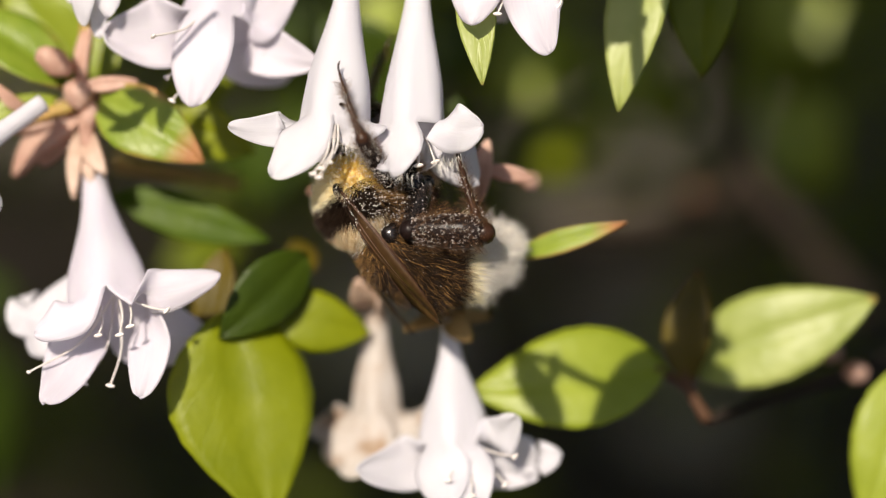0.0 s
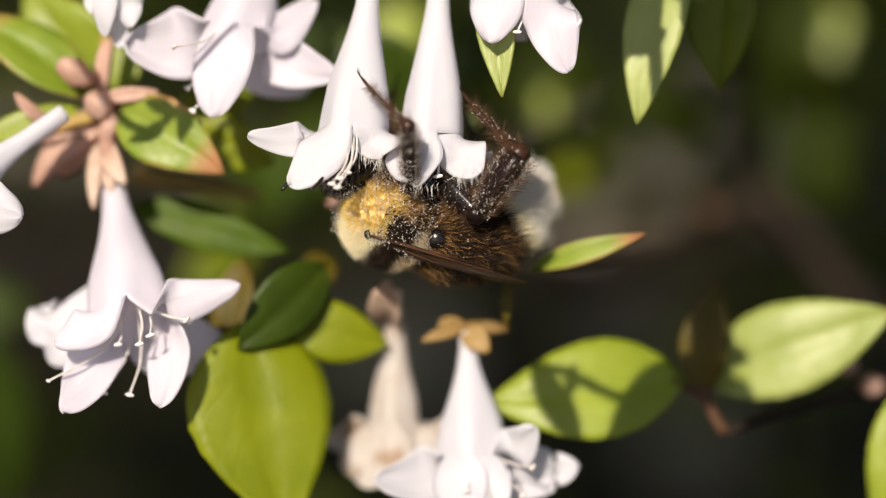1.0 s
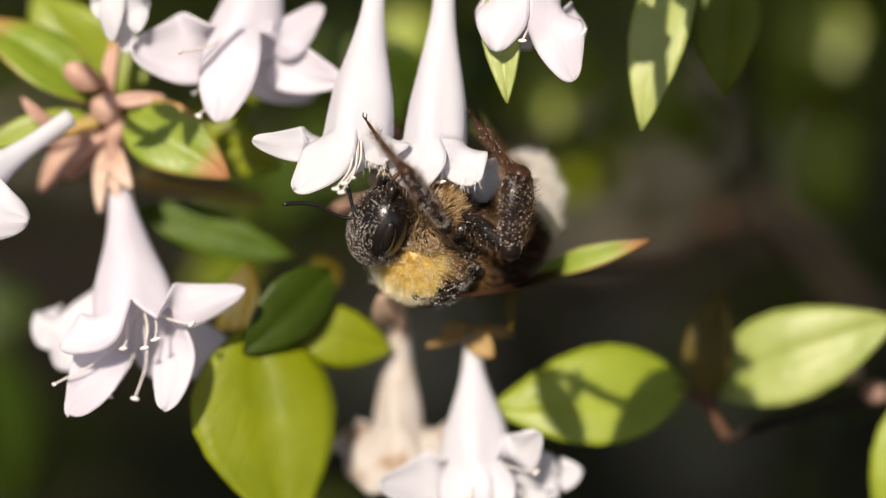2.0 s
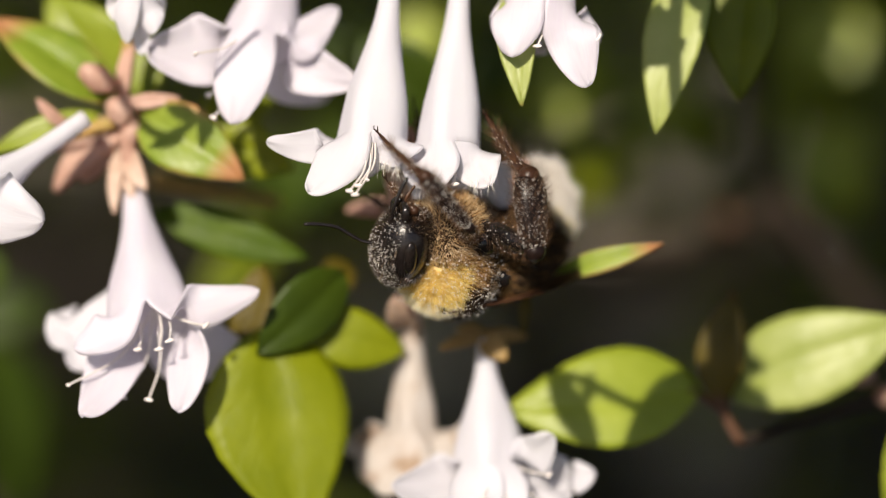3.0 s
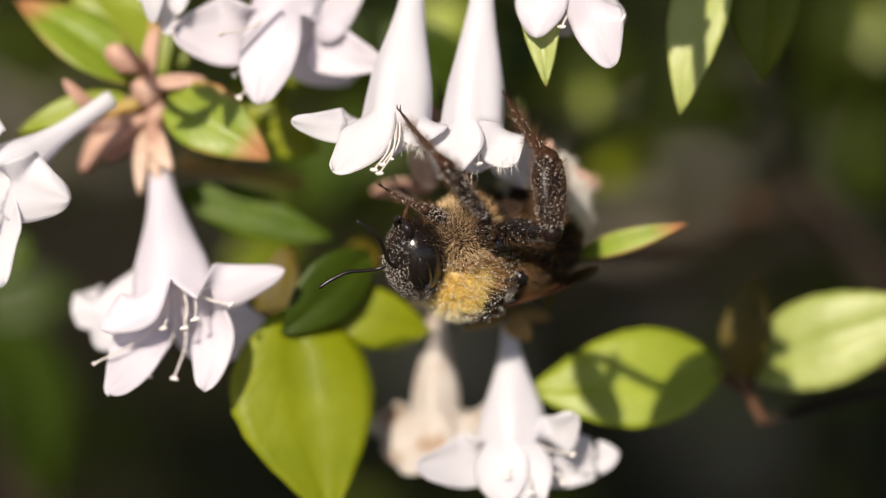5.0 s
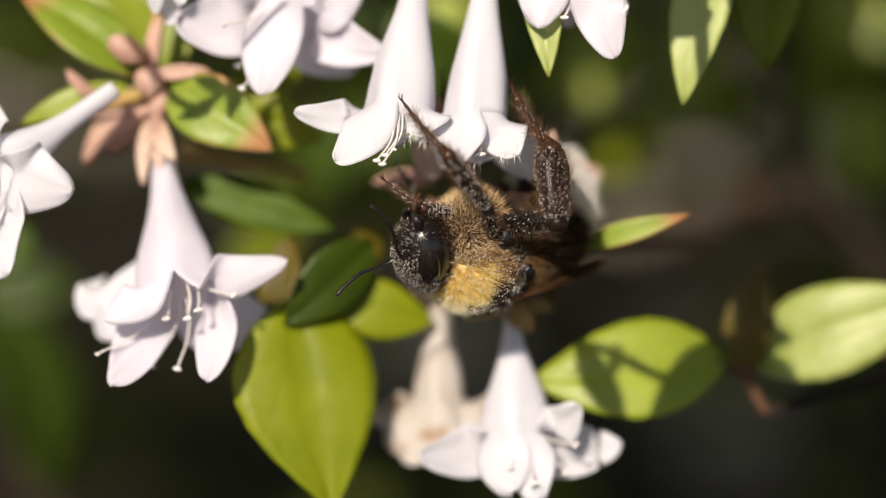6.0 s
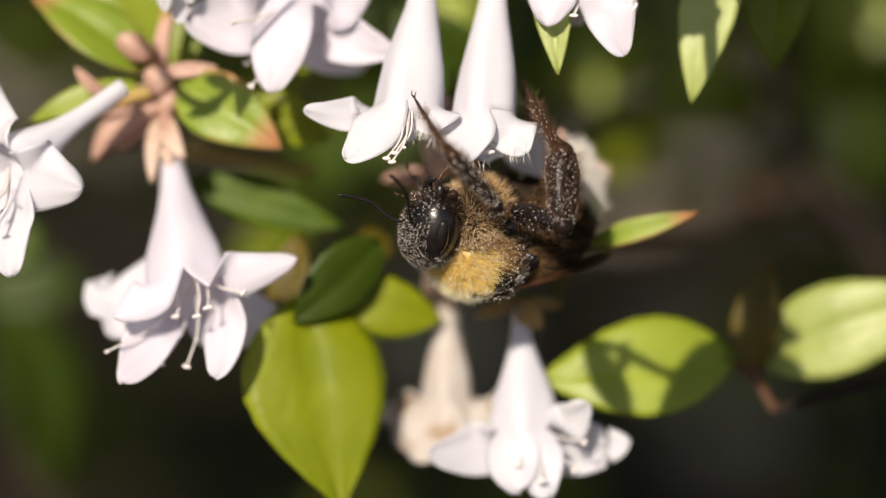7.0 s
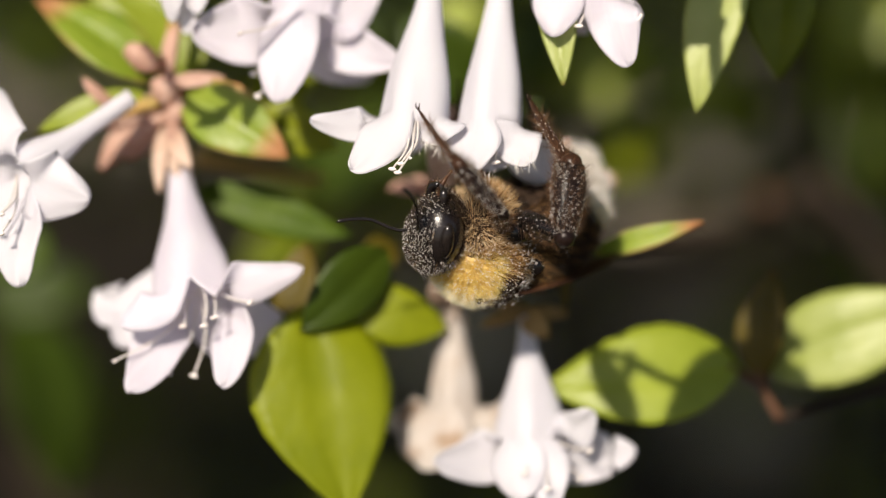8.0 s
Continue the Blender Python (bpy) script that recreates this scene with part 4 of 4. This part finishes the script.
def wing(sign, length, half, root, sweep, name):
    """A folded wing along the flank; it lies nearly flat over the body."""
    way = Vector((-math.cos(radians(sweep)), sign * 0.10, -math.sin(radians(sweep)))).normalized()
    up = Vector((0.1, sign * 0.2, 1))
    n, side = square_to(way, up)
    rows, spine = [], []
    for i in range(15):
        u = i / 14
        p = root + way * length * u + n * 0.35 * math.sin(math.pi * u)
        w = half * (0.25 + 0.75 * math.sin(math.pi * min(0.5, u * 0.62))) * math.sqrt(max(1 - u ** 5, 0.004))
        rows.append([p + side * w * (v * 0.9) + n * 0.12 * math.sin(4 * u + 3 * v) for v in (-1, -0.6, -0.2, 0.2, 0.6, 1)])
        spine.append(rows[-1])
    bm = bmesh.new()
    sheet(bm, rows)
    ob = part(name, bm, WING, bee, "brown see-through wing", thick=0.05, local=True)
    for j in (0, 2, 3, 5):
        bm = bmesh.new()
        tube(bm, [row[j] for row in spine[:13 - j % 3]], [0.10 - 0.005 * i for i in range(13 - j % 3)], 6)
        solid("vein", bm, CHITIN_BROWN, ob, "brown wing vein")
    return ob


for sign in (-1, 1):
    wing(sign, 11.0, 1.35, Vector((1.2, sign * 2.25, 1.95)), 12, "forewing")
    wing(sign, 8.0, 1.2, Vector((0.7, sign * 2.3, 1.75)), 13, "hindwing")
    bm = bmesh.new()
    blob(bm, Vector((1.2, sign * 2.15, 1.8)), (0.42, 0.26, 0.34))
    solid("tegula", bm, CHITIN, bee, "shiny black wing scale")


for sign in (-1, 1):
    for name, place, size in (("hind_hip", Vector((-0.6, sign * 2.5, -2.9)), (0.9, 0.75, 0.9)), ("mid_hip", Vector((0.6, sign * 2.1, -3.3)), (0.6, 0.6, 0.6)), ("waist_plate", Vector((-2.9, sign * 2.6, -0.1)), (0.75, 0.55, 0.7))):
        bm = bmesh.new()
        blob(bm, place, size, rough=0.1)
        solid(name, bm, CHITIN, bee, "shiny black hip joint")


def limb(kind, sign, hip, sizes, thick):
    """Thigh, shin and foot of one leg, each along its own x axis."""
    pieces = []
    shapes = (("femur", [0.6, 1.0, 1.05, 0.9, 0.7]), ("tibia", [0.6, 0.85, 1.0, 1.1, 0.95]), ("tarsus", [0.75, 0.7, 0.45, 0.4, 0.32, 0.36, 0.26, 0.3, 0.2, 0.22, 0.1]))
    for (name, shape), size in zip(shapes, sizes):
        bm = bmesh.new()
        n = len(shape)
        sag = 0.0 if name != "tarsus" else 0.02 * size
        line = curve([Vector((size * i / (n - 1), 0, sag * math.sin(math.pi * i / (n - 1)))) for i in range(n)], 3)
        if name == "tibia" and kind == "hind":
            shape = [0.7, 1.0, 1.2, 1.25, 1.0]
        radii = [thick * np.interp(k / (len(line) - 1), np.linspace(0, 1, n), shape) for k in range(len(line))]
        tube(bm, line, [float(r) for r in radii], 10, 0.75)
        blob(bm, Vector((0, 0, 0)), (radii[0] * 1.1,) * 3, rings=6, sides=8)
        if name == "tarsus":
            for side in (-1, 1):
                tube(bm, [Vector((size, 0, 0)), Vector((size + 0.25, side * 0.18, -0.05)), Vector((size + 0.42, side * 0.2, -0.25))], [0.07, 0.05, 0.02], 5)
        ob = solid(name, bm, {"femur": CHITIN, "tibia": LEG, "tarsus": LEG_TIP}[name], bee, f"{kind} leg {name}")
        hairs, grit = [], []
        for k in range(1700 if name == "tibia" else 700):
            u, q = rng.uniform(0.03, 0.97 if name != "tarsus" else 0.8), rng.uniform(0, 2 * math.pi)
            r = float(np.interp(u, np.linspace(0, 1, n), shape)) * thick
            d = Vector((0, math.cos(q), math.sin(q)))
            root = Vector((u * size, d.y * r, d.z * r * 0.75 + sag * math.sin(math.pi * u)))
            hairs.append((root, d + Vector((0.8, rng.gauss(0, 0.2), rng.gauss(0, 0.2))), rng.uniform(0.2, 0.75) * (0.55 + thick), 0.009))
            if rng.random() < ((0.42 if kind == "hind" else 0.3) if name == "tibia" else 0.16):
                grit.append(root + d * rng.uniform(0.0, 0.2))
        fur("bristles", hairs, FUR_LEG, ob, "short brown bristles")
        specks("pollen", grit, 0.036, ob, rng)
        pieces.append(ob)
    return (Vector(hip), sizes, pieces)


def fringe(flower_thing, ends, count, seed):
    """Fine white hairs on a petal's rim, between two points."""
    own = random.Random(seed)
    base, hairs = ORIGIN[flower_thing.name], []
    for k in range(count):
        p = ends[0].lerp(ends[1], own.random()) - base + Vector((own.gauss(0, 0.25), own.gauss(0, 0.5), own.gauss(0, 0.2)))
        hairs.append((p, Vector((own.gauss(0, 0.35), own.gauss(-0.3, 0.3), -1)), own.uniform(0.4, 1.0), 0.02))
    fur("fringe", hairs, FUR_WHITE, flower_thing, "fine white hairs on the rim", unit=1.0)


fringe(flower_one, (at(-1.7, 1.5, 8.1), at(-0.0, 0.3, 7.8)), 90, 4)
fringe(flower_two, (at(4.9, 0.6, 6.5), at(6.7, 0.5, 6.8)), 60, 5)
fringe(flower_two, (at(1.2, -0.5, 6.5), at(3.3, -0.3, 6.1)), 50, 6)

LEGS = {
    "right_mid": limb("middle", -1, (0.6, -2.1, -3.3), (2.6, 4.4, 5.0), 0.6),
    "right_hind": limb("hind", -1, (-0.8, -2.1, -3.8), (4.3, 4.8, 6.0), 0.95),
    "right_fore": limb("front", -1, (1.9, -1.5, -1.9), (2.5, 2.6, 3.4), 0.4),
    "left_mid": limb("middle", 1, (0.2, 1.9, -1.9), (2.8, 4.6, 4.9), 0.7),
    "left_hind": limb("hind", 1, (-1.5, 2.0, -1.8), (4.2, 4.8, 6.0), 0.9),
    "left_fore": limb("front", 1, (1.9, 1.5, -1.9), (2.5, 2.6, 3.4), 0.4),
}

# knee, ankle and claw of each leg, time by time
STEPS = {
    "right_mid": [
        (0.0, at(0.1, -1.3, 5.7), at(0.0, -0.5, 9.2), at(-1.5, 2.5, 13.0)),
        (0.5, at(0.1, -1.3, 5.8), at(-0.2, -0.5, 9.3), at(-1.5, 2.5, 13.0)),
        (0.8, at(1.9, -1.6, 7.2), at(0.9, -0.7, 11.0), at(-1.6, 1.8, 13.5)),
        (1.0, at(2.0, -1.5, 7.6), at(1.2, -0.6, 11.3), at(-1.4, 2.1, 13.4)),
        (1.2, at(2.4, -1.9, 6.5), at(1.3, -1.5, 9.7), at(-1.4, 2.0, 12.2)),
        (1.5, at(3.2, -3.0, 5.4), at(1.2, -2.7, 8.4), at(-1.6, 1.2, 11.2)),
        (3.0, at(4.3, -3.4, 5.2), at(1.5, -3.1, 8.4), at(-1.6, 0.5, 10.3)),
        (3.5, at(4.6, -4.2, 5.0), at(1.8, -4.1, 7.9), at(-1.8, -0.1, 10.3)),
        (4.5, at(4.3, -4.5, 5.2), at(1.8, -4.4, 7.8), at(-1.7, -0.1, 10.6)),
        (6.0, at(4.6, -5.3, 5.2), at(1.8, -5.0, 7.8), at(-1.8, -0.5, 10.7)),
        (7.0, at(4.3, -5.6, 5.0), at(1.3, -5.3, 7.4), at(-1.6, -0.7, 10.8)),
        (7.5, at(4.2, -5.5, 5.6), at(1.3, -5.3, 7.9), at(-1.5, -0.8, 10.9)),
        (8.0, at(4.2, -6.4, 5.6), at(1.2, -6.1, 8.2), at(-1.7, -1.6, 11.0))],
    "right_hind": [
        (0.0, at(3.8, -1.9, 1.4), at(7.6, 0.4, 4.2), at(6.8, 2.5, 7.0)),
        (0.4, at(3.7, -1.9, 1.6), at(7.5, 0.5, 4.4), at(6.8, 2.6, 7.1)),
        (0.5, at(4.0, -1.8, 1.9), at(7.5, 0.6, 4.8), at(9.3, 2.5, 7.2)),
        (0.6, at(5.5, -0.7, 3.3), at(7.8, 1.2, 7.2), at(9.3, 3.8, 11.4)),
        (0.7, at(6.0, -0.6, 3.7), at(7.8, 1.4, 7.7), at(6.9, 4.0, 11.8)),
        (0.8, at(7.3, -1.0, 4.8), at(8.0, 1.4, 8.7), at(5.9, 3.7, 11.3)),
        (1.0, at(8.5, -1.6, 3.6), at(8.5, 1.1, 8.3), at(5.9, 4.4, 11.5)),
        (1.5, at(8.9, -2.4, 3.7), at(8.6, 0.5, 8.0), at(5.9, 4.3, 10.5)),
        (3.0, at(9.5, -2.6, 3.9), at(8.3, 0.5, 8.1), at(6.2, 4.3, 10.4)),
        (3.5, at(9.6, -3.0, 4.0), at(8.3, -0.1, 7.8), at(5.9, 3.7, 10.1)),
        (4.5, at(9.2, -3.1, 3.9), at(8.2, -0.1, 7.8), at(5.8, 4.1, 10.5)),
        (6.0, at(9.3, -3.7, 3.7), at(8.4, -0.6, 7.5), at(6.0, 3.8, 10.7)),
        (7.0, at(9.2, -4.1, 3.4), at(8.5, -0.9, 7.3), at(6.4, 3.5, 10.5)),
        (8.0, at(9.0, -4.9, 3.7), at(8.6, -1.8, 7.5), at(6.3, 2.7, 10.4))],
    "right_fore": [
        (0.0, at(1.6, 3.3, 5.9), at(2.1, 6.0, 7.3), at(0.9, 8.5, 8.3)), (0.8, at(1.3, 2.7, 5.7), at(0.9, 5.5, 7.3), at(-0.3, 7.9, 7.9)),
        (1.2, at(1.0, 1.2, 5.6), at(0.6, 2.7, 6.8), at(-0.4, 5.1, 7.8)), (1.5, at(1.5, 0.8, 5.5), at(0.5, 1.4, 7.0), at(-1.1, 3.8, 7.7)),
        (2.8, at(1.4, 0.5, 5.4), at(0.4, -0.3, 6.1), at(-0.6, 1.2, 7.3)), (3.5, at(1.6, -0.4, 4.3), at(0.0, -1.6, 3.9), at(-2.8, -0.3, 4.3)),
        (4.0, at(1.7, -0.3, 4.1), at(-0.1, -1.5, 3.8), at(-2.3, -0.2, 4.3)), (4.5, at(1.3, -0.5, 3.7), at(-0.7, -1.2, 4.6), at(-2.9, 0.1, 5.3)),
        (5.8, at(1.4, -0.9, 3.3), at(-0.8, -2.0, 3.3), at(-3.4, -0.5, 4.5)), (6.5, at(0.8, -1.3, 3.0), at(-0.6, -1.9, 4.5), at(-2.0, -0.2, 6.1)),
        (7.0, at(0.9, -1.2, 3.2), at(-1.0, -2.0, 4.0), at(-2.6, -2.0, 4.0)), (7.5, at(1.0, -1.3, 3.6), at(-0.6, -2.1, 4.1), at(-1.9, -2.1, 4.3)),
        (8.0, at(0.8, -1.7, 4.1), at(-0.8, -2.8, 4.0), at(-1.2, -4.1, 3.2))],
    "left_mid": [
        (0.0, at(2.1, 9.3, 5.0), at(0.9, 11.5, 9.1), at(2.2, 12.6, 12.4)), (0.8, at(2.2, 9.0, 5.3), at(0.9, 10.8, 8.8), at(1.4, 11.8, 11.5)),
        (1.2, at(2.7, 8.7, 4.4), at(1.0, 10.2, 7.1), at(1.0, 11.0, 9.5)), (1.5, at(3.4, 8.2, 3.9), at(1.8, 9.8, 7.0), at(1.2, 10.6, 9.1)),
        (3.5, at(3.2, 7.4, 3.8), at(1.7, 9.1, 7.2), at(0.9, 10.0, 9.8)), (8.0, at(3.2, 6.0, 3.2), at(1.7, 7.8, 6.8), at(1.1, 8.9, 9.7))],
    "left_hind": [
        (0.0, at(6.2, 7.2, -1.9), at(8.3, 8.4, 1.2), at(8.1, 9.5, 4.4)), (0.8, at(6.7, 7.5, 0.1), at(8.0, 8.9, 4.0), at(6.2, 10.4, 8.0)),
        (1.5, at(8.9, 7.7, 1.4), at(8.1, 9.3, 5.8), at(6.4, 9.9, 9.1)), (8.0, at(8.7, 6.0, 0.5), at(7.9, 7.5, 4.5), at(6.3, 8.1, 9.2))],
    "left_fore": [
        (0.0, at(-0.0, 7.9, 3.7), at(-0.8, 8.8, 6.1), at(-1.7, 10.5, 7.7)), (1.5, at(0.5, 6.5, 3.6), at(-0.5, 7.1, 5.2), at(-1.6, 7.7, 6.8)),
        (3.5, at(1.1, 5.4, 2.6), at(-0.6, 5.4, 2.4), at(-2.7, 4.7, 3.5)), (4.5, at(1.1, 5.1, 1.6), at(-1.0, 5.4, 2.4), at(-2.2, 4.9, 3.8)),
        (6.5, at(0.8, 4.3, 0.9), at(-1.1, 4.8, 2.4), at(-2.3, 4.5, 4.3)), (8.0, at(0.7, 3.8, 1.8), at(-0.8, 4.1, 2.5), at(-1.6, 2.2, 3.2))],
}

BEE = [
    (0.0, pose(-0.00004, 0.00395, 0.25268, -120.5, -58.4, 141.8)),
    (0.5, pose(-0.00013, 0.00392, 0.25271, -122.4, -56.8, 144.1)),
    (0.7, pose(0.00007, 0.00368, 0.25282, -127.9, -52.1, 150.7)),
    (0.8, pose(0.00026, 0.00353, 0.25280, -134.1, -48.9, 158.1)),
    (0.9, pose(0.00026, 0.00332, 0.25259, -146.0, -36.6, 175.4)),
    (1.0, pose(0.00048, 0.00310, 0.25231, -158.0, -32.6, -174.0)),
    (1.1, pose(0.00100, 0.00285, 0.25187, -168.4, -26.6, -163.5)),
    (1.2, pose(0.00173, 0.00261, 0.25147, -176.7, -17.4, -151.9)),
    (1.5, pose(0.00215, 0.00212, 0.25085, 167.8, -11.9, -142.0)),
    (3.0, pose(0.00317, 0.00157, 0.24963, 170.9, -6.8, -140.2)),
    (3.5, pose(0.00250, 0.00101, 0.24911, 172.5, -3.2, -138.9)),
    (4.0, pose(0.00276, 0.00105, 0.24902, 172.8, -3.6, -138.8)),
    (4.5, pose(0.00250, 0.00083, 0.24825, 172.8, -3.6, -138.6)),
    (6.0, pose(0.00296, 0.00044, 0.24801, 172.9, -3.8, -138.5)),
    (6.5, pose(0.00269, 0.00018, 0.24845, 172.6, -4.6, -138.9)),
    (7.0, pose(0.00261, 0.00030, 0.24883, 172.0, -5.4, -139.2)),
    (7.5, pose(0.00258, 0.00022, 0.24915, 172.3, -5.6, -138.8)),
    (8.0, pose(0.00251, -0.00031, 0.24936, 172.1, -5.6, -138.9))]
# nod, turn and tilt of the head
NODS = [(0, 5, 0, 0), (0.8, 10, 0, 0), (1, 15, 0, 0), (1.2, 15, 6, 0), (1.5, 12, 12, 0), (2.8, 8, 12, 0), (3.5, -4, 12, 0), (4, -4, 17, 0), (4.5, -6, 12, 0), (5.8, -12, 17, 0), (6, -8, 12, 0), (6.5, 6, 12, 0), (7, 14, 12, 5), (7.5, 18, 12, 0), (8, 14, 12, 8)]
# dip and swing of the left and the right antenna
FEEL = [(0, -38, -75, -21, -83), (0.7, -38, -75, -21, -83), (1, -68, -56, -49, -86), (1.5, -21, 13, 26, 0), (3, 6, 20, 88, 142), (3.5, 44, 25, 46, 12), (4, 42, 15, 54, 7), (4.5, 7, 17, 56, 1), (6, -18, -2, 64, 13), (6.5, 15, 24, 56, 8), (7, 8, 22, 43, -8), (7.5, 20, 22, 84, -33), (8, -6, 20, 38, -26)]


def between(rows, t):
    """The values of rows at the time t."""
    for a, b in zip(rows, rows[1:]):
        if t <= b[0]:
            k = max(0.0, min(1.0, (t - a[0]) / (b[0] - a[0])))
            k = k * k * (3 - 2 * k)
            return [p.lerp(q, k) if isinstance(p, (Vector, Matrix)) else p + (q - p) * k for p, q in zip(a[1:], b[1:])]
    return list(rows[-1][1:])


def reach(points, sizes):
    """Bends a chain of rigid pieces from points[0] to points[-1], keeping near the other points."""
    root, goal = points[0].copy(), points[-1].copy()
    p = [q.copy() for q in points]
    for _ in range(25):
        p[-1] = goal.copy()
        for i in range(len(p) - 2, -1, -1):
            p[i] = p[i + 1] + (p[i] - p[i + 1]).normalized() * sizes[i]
        p[0] = root.copy()
        for i in range(len(p) - 1):
            p[i + 1] = p[i] + (p[i + 1] - p[i]).normalized() * sizes[i]
    return p


def motions():
    walk(bee, BEE)
    walk(abdomen, [(t, pose(*body(WAIST), roll, lift, swing)) for t, roll, lift, swing in ((0, -8, 0, 0), (0.8, -8, 2, 0), (1.0, -8, 6, -2), (1.2, 4, 9, 3), (1.5, 12, 12, 6), (3, 14, 20, 3), (8, 10, 20, 1))])
    walk(head, [(t, pose(*body(NECK), tilt, nod, turn)) for t, nod, turn, tilt in NODS])
    for ob, sign, first in zip(feelers, (-1, 1), (3, 1)):
        socket = MID + Vector((1.45, sign * 0.55, 0.2))
        walk(ob, [(row[0], pose(*body(socket), 0, row[first], row[first + 1])) for row in FEEL])
    moments = [round(0.1 * k, 1) for k in range(0, 17)] + [2.0 + 0.5 * k for k in range(13)]
    for key, (hip, sizes, pieces) in LEGS.items():
        rows = [[], [], []]
        for t in moments:
            inner = between(BEE, t)[0].inverted()
            knee, ankle, claw = [inner @ (p * 0.001) * (1000 / BODY) for p in between(STEPS[key], t)]
            chain = reach([hip, knee, ankle, claw], sizes)
            for k in range(3):
                way = (chain[k + 1] - chain[k]).normalized()
                up, side = square_to(way, Vector((0.3, 0.2, 1)))
                turn = Matrix((way, up.cross(way), up)).transposed().to_4x4()
                rows[k].append((t, Matrix.Translation(body(chain[k])) @ turn))
        for ob, r in zip(pieces, rows):
            walk(ob, r)
    # the flowers give under the bee's weight
    back = Vector((0, -0.94, 0.342))
    for ob, sways in ((flower_one, [(0, 1.0), (0.5, 1.0), (0.8, 0.8), (1.0, 0.6), (1.5, 0.4), (3.0, 0.1), (3.5, 0), (8, 0)]),
                      (flower_two, [(0, 1.0), (0.5, 1.0), (0.8, 1.5), (1.0, 1.0), (1.5, 0.6), (3.0, 0.2), (3.5, 0), (8, 0)])):
        rest = ob.location.copy()
        walk(ob, [(t, Matrix.Translation(rest) @ Matrix.Rotation(radians(a), 4, back)) for t, a in sways])
    # the lobe that the hind leg pushes down
    lobe, rim = LOOSE[flower_two.name]
    rim = Vector(metres(rim))
    walk(lobe, [(t, Matrix.Translation(rim) @ Matrix.Rotation(radians(a), 4, back) @ Matrix.Translation(-rim))
                for t, a in ((0, 62), (0.5, 60), (0.7, 40), (0.8, 25), (1.0, 8), (1.2, 2), (1.5, 0), (8, 0))])
    rest = flower_top.location.copy()
    walk(flower_top, [(t, Matrix.Translation(rest + Vector((0, 0, up * 0.001)))) for t, up in ((0, 0.85), (0.5, 0.75), (1.0, 0.4), (1.5, 0.3), (3.0, 0.05), (4.0, 0), (8, 0))])


motions()
